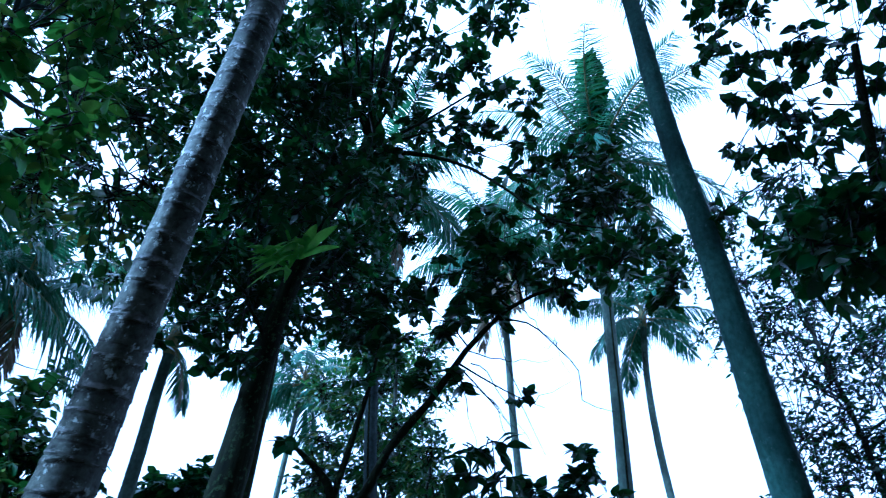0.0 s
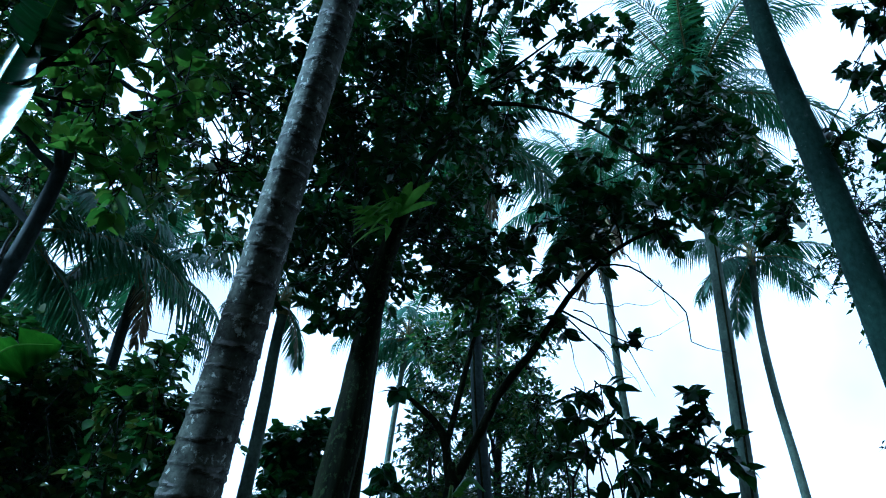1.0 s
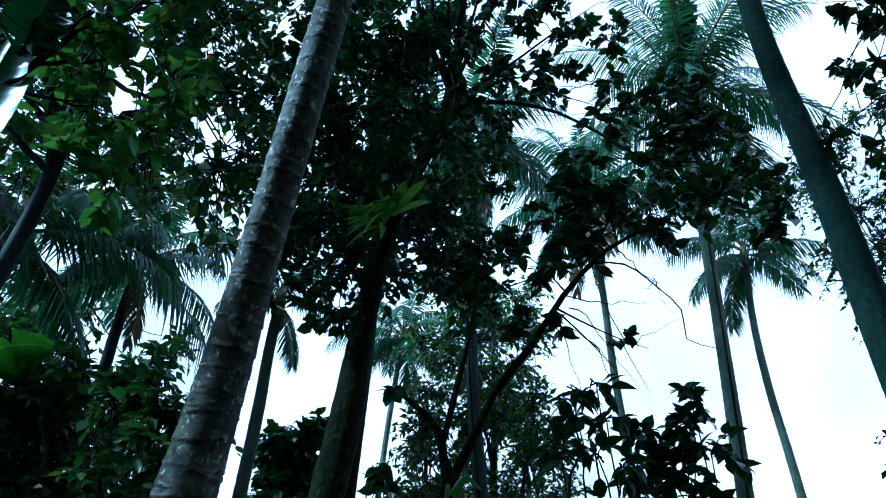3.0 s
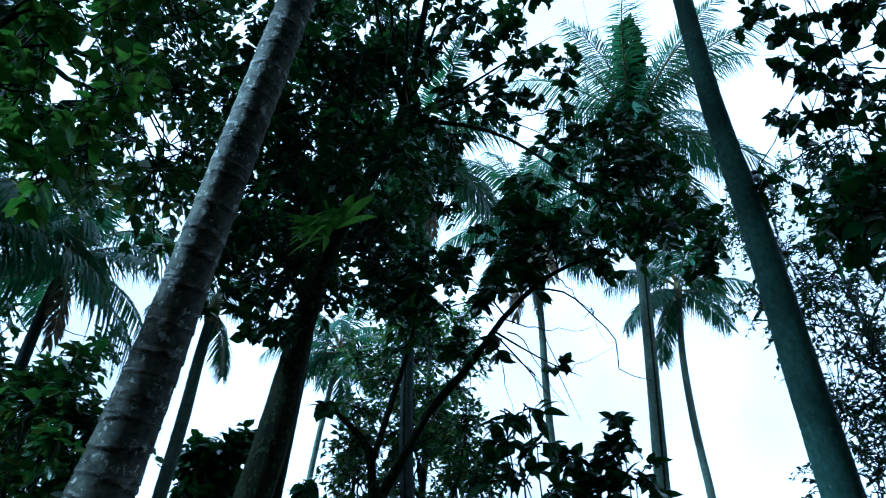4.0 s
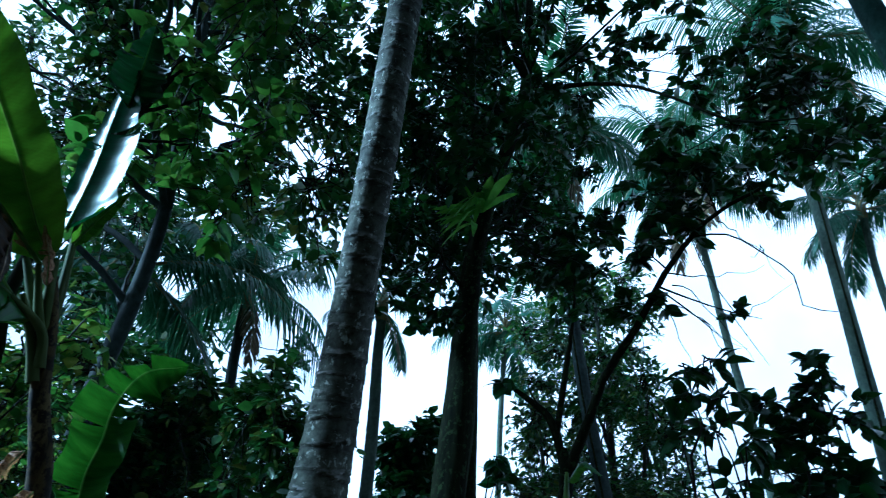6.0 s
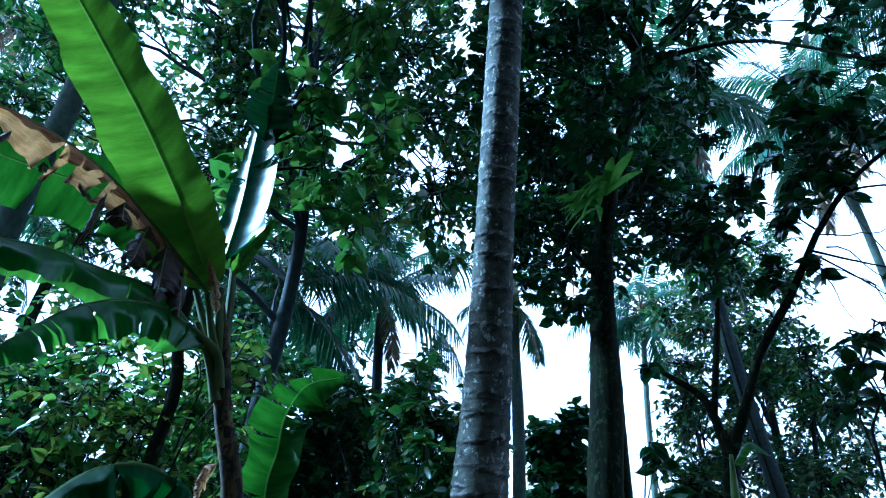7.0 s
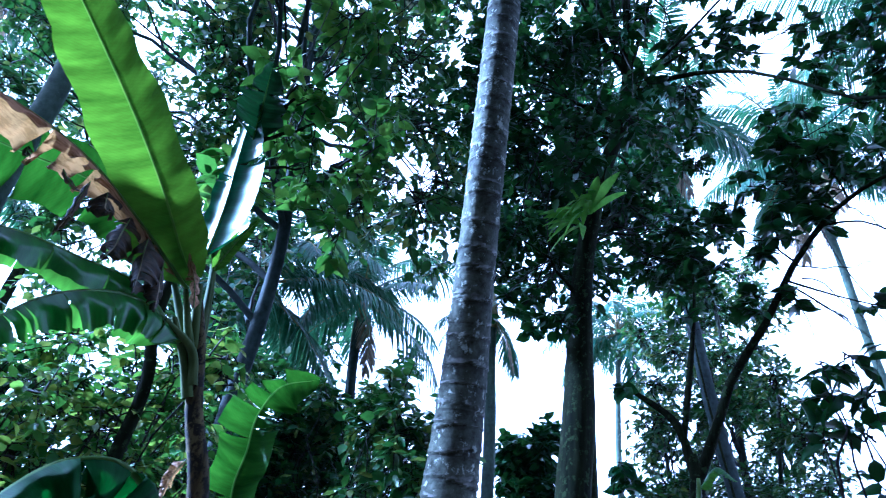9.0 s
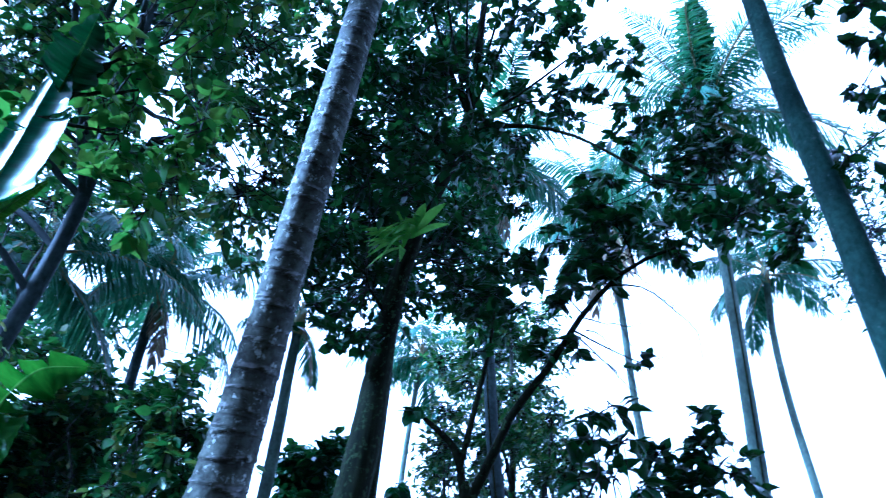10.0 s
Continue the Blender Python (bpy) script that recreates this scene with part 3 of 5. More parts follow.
def banana_leaf(parent, points, half, mat, facing, fold=0.25, curl=0.25, tears=4, ragged=0.1, seed=1, one_side=1.0, label="", rib=0.016,
                gap=0.012, base_round=0.10, shred=0, rib_side=-0.5, crest=0.0, ripple=1.0, belly=None, tip=0.45):
    """Blade along a midrib through points; facing: the way its upper face looks; fold: how far both halves drop."""
    g = np.random.default_rng(seed)
    base = np.array(parent.location)
    n, m = 72, 9
    P = spline(points, n)
    s = np.linspace(0, 1, n)
    T = unit(np.gradient(P, axis=0))
    N = np.asarray(facing, float)[None] - T * (T @ np.asarray(facing, float))[:, None]
    N = unit(N)
    S = np.cross(T, N)
    prof = np.clip(s / base_round, 0, 1) ** 0.55 * np.clip((1 - s) / tip, 0, 1) ** 0.6
    if belly:
        prof = prof * (belly[2] + (1 - belly[2]) * np.exp(-((s - belly[0]) / belly[1]) ** 2))
    wave = 1 + 0.03 * np.sin(s * 37 + g.uniform(0, 6)) + 0.03 * np.sin(s * 17 + g.uniform(0, 6))
    Vs, Fs, UV, at = [], [], [], 0
    for sgn in (1, -1):
        torn = shred if (shred and sgn > 0) else tears
        cuts = sorted(g.choice(np.arange(6, n - 4), size=min(torn, n - 12), replace=False).tolist()) if torn else []
        edges = [0] + cuts + [n - 1]
        for a, b in zip(edges[:-1], edges[1:]):
            if b - a < 1:
                continue
            idx = np.arange(a, b + 1)
            dropped = fold + g.normal(0, ragged)
            cut = 1 - abs(g.normal(0, ragged * 0.6))
            for_edge = np.zeros(len(idx))
            if a in cuts:
                for_edge[0] = gap
            if b in cuts:
                for_edge[-1] = -gap
            c = np.linspace(0, 1, m)
            w = (half * prof * wave)[idx] * cut * (one_side if sgn < 0 else 1.0)
            bend = dropped + curl * c[None] * (1 + 0.25 * min(1.0, ripple) * np.sin(s[idx] * 30 + sgn)[:, None])
            out = S[idx][:, None] * sgn * np.cos(bend)[..., None] - N[idx][:, None] * np.sin(bend)[..., None]
            if crest:
                # the blade runs level for a strip beside the rib, then hangs
                u = np.clip((c[None] - crest * (1 + 0.35 * np.sin(s[idx] * 41 + g.uniform(0, 6)))[:, None]) / 0.22, 0, 1)
                bend = dropped + (1.5 - dropped + g.normal(0, 0.12)) * (u * u * (3 - 2 * u))
                step = S[idx][:, None] * sgn * np.cos(bend)[..., None] - N[idx][:, None] * np.sin(bend)[..., None]
                out = np.cumsum(step, axis=1) / np.maximum(np.arange(m), 1)[None, :, None]
            rip = 0.010 * ripple * half / 0.24 * np.sin(s[idx] * 64 + 2 * np.sin(s[idx] * 9))[:, None] * c[None] + 0.005 * ripple * np.sin(s[idx] * 150 + sgn)[:, None] * c[None]
            V = (P[idx][:, None] + out * (w[:, None] * c[None])[..., None] + N[idx][:, None] * rip[..., None]
                 + T[idx][:, None] * ((for_edge[:, None] * c[None] * 3 * half / 0.25 + 0.10 * half * c[None] ** 2)[..., None]))
            if torn and torn == shred:
                mid = V.mean(0, keepdims=True)
                V = V + (mid - V) * (np.clip(c * 1.1 - 0.05, 0, 0.92)[None, :, None])
            k = len(idx)
            i, j = np.meshgrid(np.arange(k - 1), np.arange(m - 1), indexing="ij")
            F = np.stack([i * m + j, i * m + j + 1, (i + 1) * m + j + 1, (i + 1) * m + j], -1).reshape(-1, 4)
            Vs.append(V.reshape(-1, 3))
            Fs.append(F + at)
            UV.append(np.stack([np.repeat(s[idx], m), np.tile(c * sgn * 0.5 + 0.5, k)], 1))
            at += k * m
    leaf = part("leaf", mesh_data("leaf", np.concatenate(Vs) - base, np.concatenate(Fs), mat, True, np.concatenate(UV)), parent, label)
    V, F = tube(np.c_[P + N * rib * rib_side, rib * (1 - 0.85 * s)], 6)
    part("midrib", mesh_data("midrib", V - base, F, BAN_RIB), leaf)
    return leaf

# ---- ground ----
n = 80
gx = np.sign(np.linspace(-1, 1, n)) * np.abs(np.linspace(-1, 1, n)) ** 3 * 1500
GX, GY = np.meshgrid(gx, gx, indexing="ij")
GZ = 0.12 * np.sin(GX * 0.35 + 1) * np.cos(GY * 0.28) * np.exp(-np.hypot(GX, GY) / 200) - 0.02
i, j = np.meshgrid(np.arange(n - 1), np.arange(n - 1), indexing="ij")
GF = np.stack([i * n + j, (i + 1) * n + j, (i + 1) * n + j + 1, i * n + j + 1], -1).reshape(-1, 4)
ground = tagged(new("ground", mesh_data("ground", np.stack([GX, GY, GZ], -1).reshape(-1, 3), GF, EARTH)),
                "brown forest floor of earth and leaf litter", "ground", kind="structure")

# ---- coconut palms ----
NEAR_FRONDS = frond_set(3.4, 0.75, 11)
FAR_FRONDS = frond_set(2.7, 0.62, 31, 1.3)

# ringed trunk close to the camera, bowed towards it
palm("thick grey-brown coconut trunk with pale lichen and ring scars",
     grow([(25.9, 8.0, 4.60, 0.39), (25.8, 11.9, 4.55, 0.365), (25.4, 21.7, 4.40, 0.32), (25.2, 32.0, 4.15, 0.29),
           (24.9, 42.4, 3.85, 0.275), (24.5, 52.0, 3.60, 0.265), (24.2, 62.0, 3.45, 0.24), (24.0, 72.0, 3.35, 0.22)]),
     polar(24.0, 72.3, 3.35), NEAR_FRONDS, 14, PALM_BARK, 0.011, 40, 0.16, 0.045, 5, (0, 4), 0.4)
# smooth leaning trunk on the other side
palm("smooth grey-green leaning coconut palm trunk",
     grow([(-29.6, 10.0, 5.6, 0.30), (-29.3, 16.8, 5.5, 0.285), (-28.8, 24.9, 5.3, 0.265), (-28.1, 35.6, 5.1, 0.242),
           (-26.7, 47.7, 4.95, 0.215), (-26.2, 55.6, 4.85, 0.195), (-25.4, 63.0, 4.8, 0.17), (-25.0, 68.0, 4.7, 0.17)], EAST),
     polar(-25.0, 68.2, 4.7, EAST), NEAR_FRONDS, 13, PALM_BARK_GREEN, 0.03, 28, 0.16, 0.014, 8, (0, 4), 1.9)
# tall palm with a full crown
palm("tall coconut palm with a full green crown",
     grow([(-16.7, 17.0, 12.5, 0.27), (-16.9, 23.9, 12.5, 0.26), (-17.1, 33.0, 12.5, 0.25), (-17.2, 37.7, 12.5, 0.24), (-17.8, 46.1, 12.5, 0.23)], EAST),
     polar(-18.2, 46.2, 12.5, EAST), NEAR_FRONDS, 27, PALM_BARK_PALE, 0.06, 16, 0.13, 0.03, 12, (0, 4.8), 0.3, 1.15)
palm("slim coconut palm with drooping pale fronds",
     grow([(-20.4, 17.0, 19.0, 0.22), (-19.9, 22.9, 19.0, 0.21), (-19.8, 28.3, 19.0, 0.20), (-20.2, 32.6, 19.0, 0.20)], EAST),
     polar(-20.2, 33.0, 19.0, EAST), FAR_FRONDS, 18, PALM_BARK_PALE, 0.1, 12, 0.15, 0.03, 14, (0, 4.3), 0.9, 0.95)
palm("slim coconut palm with hanging fronds behind branches",
     grow([(-8.4, 16.8, 17.0, 0.21), (-7.6, 24.7, 17.0, 0.20), (-6.9, 33.1, 17.0, 0.20), (-6.1, 38.2, 17.0, 0.19)], EAST),
     polar(-6.1, 38.8, 17.0, EAST), FAR_FRONDS, 28, PALM_BARK_PALE, 0.1, 12, 0.15, 0.03, 15, (0, 5), 2.2, 1.25)
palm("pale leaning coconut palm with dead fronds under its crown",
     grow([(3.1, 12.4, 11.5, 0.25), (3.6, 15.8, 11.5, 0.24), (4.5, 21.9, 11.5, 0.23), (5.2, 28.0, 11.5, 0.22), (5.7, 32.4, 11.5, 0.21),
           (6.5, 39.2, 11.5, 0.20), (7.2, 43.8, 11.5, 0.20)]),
     polar(7.2, 44.4, 11.5), FAR_FRONDS, 17, PALM_BARK_SHADED, 0.06, 14, 0.14, 0.03, 16, (0.6, 5), 0.2, 1.05)
palm("coconut palm with drooping fronds behind a thick trunk",
     grow([(22.7, 12.1, 13.0, 0.25), (22.9, 19.9, 13.0, 0.24), (23.2, 24.5, 13.0, 0.22), (23.3, 27.6, 13.0, 0.21)]),
     polar(23.3, 28.2, 13.0), FAR_FRONDS, 11, PALM_BARK_PALE, 0.08, 12, 0.14, 0.03, 17, (0.5, 4.6), 1.2, 0.62)
palm("small far coconut palm against the bright sky",
     grow([(12.1, 13.2, 24.0, 0.22), (12.0, 19.9, 24.0, 0.21), (11.8, 24.2, 24.0, 0.20), (11.7, 26.4, 24.0, 0.20)]),
     polar(11.7, 26.9, 24.0), FAR_FRONDS, 18, PALM_BARK_PALE, 0.12, 10, 0.15, 0.03, 18, (0.6, 4.4), 0.6, 1.15)
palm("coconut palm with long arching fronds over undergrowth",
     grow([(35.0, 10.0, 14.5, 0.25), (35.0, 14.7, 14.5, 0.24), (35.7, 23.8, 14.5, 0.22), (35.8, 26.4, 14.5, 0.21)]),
     polar(35.8, 27.8, 14.5), FAR_FRONDS, 19, PALM_BARK_SHADED, 0.08, 12, 0.13, 0.03, 19, (0.2, 4.4), 0.0, 1.08)
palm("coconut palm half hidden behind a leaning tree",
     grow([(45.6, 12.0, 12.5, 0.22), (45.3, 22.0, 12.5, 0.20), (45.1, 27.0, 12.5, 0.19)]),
     polar(45.1, 27.4, 12.5), FAR_FRONDS, 17, PALM_BARK_SHADED, 0.08, 12, 0.13, 0.03, 20, (0.3, 4.2), 0.7, 1.2)
palm("grey-blue leaning coconut palm trunk behind banana leaves",
     grow([(66.7, 14.2, 7.0, 0.3), (67.2, 20.6, 7.0, 0.29), (67.7, 27.3, 7.0, 0.27), (67.5, 35.0, 7.0, 0.25), (68.5, 44.5, 7.0, 0.24), (68.2, 54.0, 7.0, 0.22), (68.0, 62.0, 7.0, 0.2)]),
     polar(68.0, 62.4, 7.0), NEAR_FRONDS, 16, PALM_BARK_PALE, 0.04, 18, 0.14, 0.02, 21, (0, 5), 0.5)
palm("pale coconut palm trunk at the edge of the grove",
     grow([(76.0, 22.0, 8.5, 0.32), (76.5, 33.3, 8.5, 0.30), (77.0, 40.4, 8.5, 0.28), (77.6, 47.0, 8.5, 0.26), (78.0, 56.0, 8.5, 0.24)]),
     polar(78.1, 56.4, 8.5), NEAR_FRONDS, 26, PALM_BARK_PALE, 0.06, 14, 0.14, 0.02, 22, (0, 5), 1.1)

palm("pale far coconut palm with hanging fronds",
     grow([(73.6, 14.0, 20.0, 0.26), (74.2, 24.0, 20.0, 0.25), (75.0, 34.0, 20.0, 0.23), (75.4, 40.5, 20.0, 0.22)]),
     polar(75.4, 41.2, 20.0), NEAR_FRONDS, 24, PALM_BARK_PALE, 0.1, 12, 0.14, 0.02, 23, (0.5, 5), 0.3, 1.3)
palm("low far coconut palm with drooping fronds",
     grow([(70.5, 8.0, 17.0, 0.22), (70.8, 16.0, 17.0, 0.21), (71.0, 22.0, 17.0, 0.20), (71.1, 25.5, 17.0, 0.19)]),
     polar(71.1, 26.0, 17.0), FAR_FRONDS, 20, PALM_BARK_PALE, 0.1, 12, 0.14, 0.02, 24, (0.5, 4.6), 1.3, 1.2)

# ---- banana plant ----
crown_at = polar(50.3, 20.5, 3.65)
stem = grow([(44.8, 8.0, 3.65, 0.115), (45.3, 11.0, 3.65, 0.108), (47.5, 17.0, 3.65, 0.09), (48.8, 22.0, 3.65, 0.075), (49.8, 25.0, 3.65, 0.04)])
banana = thing("banana_plant", stem[0][:3], "tall banana plant with bright green torn leaves and one dry leaf", "banana plant", "banana plants")
bb = np.array(banana.location)
T = spline(stem, 70)
V, F = tube(T, 16, rough_bark(70, 16, 0.07, 41))
part("pseudostem", mesh_data("pseudostem", V - bb, F, BAN_STEM), banana, "tan and brown sheathed stem")


def petiole(parent, pts, r0, r1, mat=PETIOLE):
    P = spline(pts, 14)
    o = np.array(parent.location)
    V, F = tube(np.c_[P, np.linspace(r0, r1, 14)], 8)
    return part("petiole", mesh_data("petiole", V - o, F, mat), parent)


def ray_points(rows, eye=WEST):
    return [polar(*r, eye) for r in rows]


to_cam = unit(np.array(WEST) - crown_at)
big = ray_points([(50.4, 25.8, 3.62), (52.1, 27.7, 3.56), (55.6, 31.9, 3.45), (59.9, 36.0, 3.36), (66.4, 40.6, 3.30), (71.5, 43.4, 3.28), (79.0, 46.0, 3.35)])
banana_leaf(banana, big, 0.265, BAN_GREEN, -to_cam + np.array([0.1, 0, 0.5]), 0.5, 0.15, 0, 0.03, 51, label="broad bright green leaf lit from behind", rib=0.008, base_round=0.10, rib_side=0.8)
dry = ray_points([(51.0, 25.6, 3.58), (54.9, 28.3, 3.46), (58.2, 30.3, 3.38), (62.0, 32.2, 3.28), (68.3, 33.7, 3.18), (73.1, 33.7, 3.13), (77.1, 32.8, 3.10), (83.0, 30.0, 3.1)])
banana_leaf(banana, dry, 0.26, BAN_DRY, (0.1, -0.1, 1.0), 0.95, 0.5, 5, 0.18, 52, label="dry tan leaf hanging in tatters", rib=0.012, gap=0.014, base_round=0.2,
            one_side=0.4, belly=(0.47, 0.15, 0.3))
DR = spline(dry, 60)
# dead flaps close to the crown, narrow shreds further out, backlit dark put into their colour: row on the rib, start
# below it, length, half width
for at_, under, ln, hw, k in ((6, 0.02, 0.20, 0.09, 201), (10, 0.03, 0.28, 0.13, 202), (14, 0.04, 0.32, 0.14, 203), (19, 0.06, 0.28, 0.10, 204), (22, 0.10, 0.22, 0.035, 211),
                              (26, 0.16, 0.15, 0.028, 205), (31, 0.18, 0.17, 0.028, 206), (36, 0.12, 0.17, 0.03, 207), (41, 0.06, 0.22, 0.05, 208), (45, 0.05, 0.20, 0.06, 209),
                              (50, 0.05, 0.22, 0.05, 210)):
    g0 = np.random.default_rng(k)
    a = DR[at_] + to_cam * 0.06 + np.array([0, 0, -under])
    sway = g0.normal(size=3) * 0.04
    shred_pts = [a, a + np.array([0.0, 0.0, -ln * 0.4]) + sway * 0.5, a + np.array([0.01, 0.0, -ln * 0.75]) + sway, a + np.array([-0.02, 0.01, -ln]) + sway * 1.8]
    banana_leaf(banana, shred_pts, hw, BAN_DEAD_BACKLIT, to_cam + g0.normal(size=3) * 0.3, 0.2, 0.7, 2, 0.25, k, label="withered leaf shred, coloured dark as if backlit", rib=0.003, base_round=0.2)
lf = ray_points([(51.8, 25.8, 3.75), (56.7, 30.0, 3.82), (62.0, 31.0, 3.9), (66.9, 30.8, 3.97), (71.4, 30.5, 4.03), (75.0, 29.9, 4.06), (82.0, 27.0, 4.1)])
banana_leaf(banana, lf, 0.28, BAN_MID, (-0.2, -0.2, 1.0) - to_cam * 0.8, 0.2, 0.3, 4, 0.12, 53, gap=0.012, rib=0.008, rib_side=0.8)
lf = ray_points([(49.8, 21.2, 3.60), (54.8, 24.8, 3.45), (59.9, 25.4, 3.32), (64.6, 25.6, 3.23), (68.8, 24.9, 3.18), (72.6, 23.6, 3.15), (79.0, 20.5, 3.15)])
banana_leaf(banana, lf, 0.165, BAN_DARK, (0.1, -0.1, 1.0), 0.85, 0.6, 5, 0.06, 54, gap=0.002, crest=0.42, label="arching leaf with a pale glossy top")
lf = ray_points([(50.2, 21.6, 3.55), (52.5, 23.2, 3.44), (54.5, 23.8, 3.36), (57.8, 23.5, 3.22), (61.0, 21.9, 3.12), (63.5, 19.2, 3.05), (66.2, 16.0, 3.0)])
banana_leaf(banana, lf, 0.19, BAN_DARK, (0.1, -0.1, 1.0), 0.85, 0.7, 7, 0.07, 55, gap=0.006, crest=0.38, label="arching torn leaf, glossy above")
# bent-over end that lies in shadow, shade painted by its dark material
lf = ray_points([(50.0, 38.6, 3.72), (50.2, 41.6, 3.6), (50.6, 44.8, 3.4)])
banana_leaf(banana, lf, 0.19, BAN_SHADE, -to_cam, 0.3, 0.4, 2, 0.1, 66, label="dark bent-over leaf end", rib=0.006)
lf = ray_points([(50.6, 28.4, 3.75), (50.5, 32.7, 3.8), (50.8, 37.5, 3.78), (51.0, 41.5, 3.65)])
banana_leaf(banana, lf, 0.27, BAN_GLOSS, (-0.12, -0.98, 0.08), 0.45, -0.5, 3, 0.10, 56, ripple=0.25, one_side=0.5, label="young upright leaf, sky glossy")
lf = ray_points([(49.6, 27.5, 3.7), (48.5, 30.0, 3.7), (47.0, 32.6, 3.65)])
banana_leaf(banana, lf, 0.05, BAN_GREEN, -to_cam, 0.3, 0.2, 0, 0.05, 57, label="narrow unfurling leaf", rib=0.006)
for pts, a, b in (([(48.6, 20.0, 3.65), (49.6, 23.5, 3.62), (50.2, 26.2, 3.62)], 0.035, 0.018),
                  ([(48.7, 20.0, 3.62), (50.1, 23.0, 3.60), (51.2, 25.6, 3.58)], 0.03, 0.014),
                  ([(48.4, 19.5, 3.66), (50.3, 22.5, 3.70), (52.2, 25.6, 3.75)], 0.035, 0.018),
                  ([(48.2, 17.5, 3.62), (49.3, 20.0, 3.60), (51.3, 23.2, 3.55)], 0.032, 0.015),
                  ([(48.2, 18.5, 3.60), (49.0, 21.0, 3.57), (52.0, 22.9, 3.45)], 0.03, 0.015),
                  ([(48.4, 19.0, 3.68), (49.0, 24.5, 3.72), (49.9, 29.3, 3.75)], 0.035, 0.016),
                  ([(48.3, 19.0, 3.66), (48.9, 23.5, 3.68), (49.6, 27.8, 3.7)], 0.025, 0.008)):
    petiole(banana, ray_points(pts), a, b)
lf = ray_points([(50.0, 24.2, 3.54), (50.7, 26.3, 3.5), (51.9, 28.3, 3.46)])
banana_leaf(banana, lf, 0.05, BAN_DRY, to_cam, 0.3, 0.5, 2, 0.2, 63, label="orange-brown withered leaf base", rib=0.004)
# dry sheath flakes on the stem
for az, el, k in ((46.9, 13.0, 62), (45.4, 10.5, 65)):
    lf = ray_points([(az, el, 3.57), (az + 0.6, el - 1.2, 3.48), (az + 1.0, el - 3.2, 3.44)])
    banana_leaf(banana, lf, 0.045, BAN_DRY, to_cam, 0.4, 0.6, 3, 0.3, k, label="dry curled sheath flake", rib=0.004)

# young suckers at its foot
sucker = thing("banana_sucker", polar(43.8, 0, 4.4) * np.array([1, 1, 0]), "young banana sucker with torn bright green leaves", "banana plant", "banana plants")
so = np.array(sucker.location)
P = spline([(*so, 0.06), (*polar(43.9, -5, 4.4), 0.055), (*polar(44.0, 5.0, 4.4), 0.035)], 24)
V, F = tube(P, 10, rough_bark(24, 10, 0.05, 43))
part("pseudostem", mesh_data("pseudostem", V - so, F, BAN_STEM), sucker)
lf = ray_points([(44.0, 4.5, 4.4), (42.8, 10.2, 4.43), (42.9, 12.2, 4.43), (42.6, 14.4, 4.43), (42.5, 17.1, 4.41), (41.2, 19.8, 4.33), (38.3, 20.9, 4.23)])
banana_leaf(sucker, lf, 0.25, BAN_MID, -to_cam + np.array([0.25, 0, 0.35]), 0.2, 0.45, 7, 0.22, 70, gap=0.008, tip=0.2, rib=0.0035, rib_side=0.8, one_side=0.85)
lf = ray_points([(43.9, 3.0, 4.38), (45.5, 6.0, 4.2), (48.0, 6.5, 4.05), (50.5, 3.5, 3.95)])
banana_leaf(sucker, lf, 0.13, BAN_MID, (0, 0, 1.0), 0.5, 0.6, 6, 0.12, 59)
sucker2 = thing("banana_sucker", polar(50.5, 0, 2.75) * np.array([1, 1, 0]), "young banana sucker with broad arching dark leaf", "banana plant", "banana plants")
so = np.array(sucker2.location)
P = spline([(*so, 0.05), (*polar(49.5, -8, 2.75), 0.045), (*polar(48.0, 3, 2.75), 0.03)], 24)
V, F = tube(P, 10, rough_bark(24, 10, 0.05, 44))
part("pseudostem", mesh_data("pseudostem", V - so, F, BAN_STEM), sucker2)
lf = ray_points([(47.0, 6.0, 2.75), (48.6, 10.4, 2.65), (51.5, 12.2, 2.55), (54.8, 11.6, 2.5), (58.4, 8.0, 2.45), (61.0, 3.0, 2.45)])
banana_leaf(sucker2, lf, 0.17, BAN_OLD, (0.1, 0.2, 1.0), 0.6, 0.7, 4, 0.4, 61, gap=0.04, crest=0.3, label="broad arching ragged leaf")

# ---- broadleaf trees ----
# tree behind the banana: wide crown over the whole left of the grove
crown = (zone(27, 46, 34, 58, 6.2, 9.0, 32, 0.70) + zone(46, 55, 30, 58, 6.5, 10.0, 15, 0.72) + zone(53, 71, 43, 58, 6.5, 10.0, 21, 0.72) + zone(67, 72, 30, 43, 9.0, 10.5, 3, 0.6)
         # the last two zones are unseen overhead leaves, added to block sun and sky
         + zone(27, 45, 31, 35, 9.5, 11.0, 5, 0.45) + zone(44, 50, 17, 24, 11.0, 13.0, 3, 0.4) + zone(45, 66, 23, 29, 8.5, 10.5, 12, 0.5) + zone(67, 75, 30, 42, 9.0, 10.0, 9, 0.5) + zone(69, 79, 36, 50, 9.5, 11.0, 11, 0.42) + zone(28, 46, 58, 80, 3.5, 7.0, 9, 0.8) + zone(42, 125, 61, 80, 2.2, 4.6, 20, 0.9))
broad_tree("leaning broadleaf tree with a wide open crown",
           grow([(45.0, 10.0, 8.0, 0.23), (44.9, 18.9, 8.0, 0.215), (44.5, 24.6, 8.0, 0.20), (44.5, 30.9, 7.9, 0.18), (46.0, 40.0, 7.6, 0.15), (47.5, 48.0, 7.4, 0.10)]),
           crown, 190, 0.13, LEAF_MID, style="mid", seed=71, bark=PALM_BARK_SHADED)
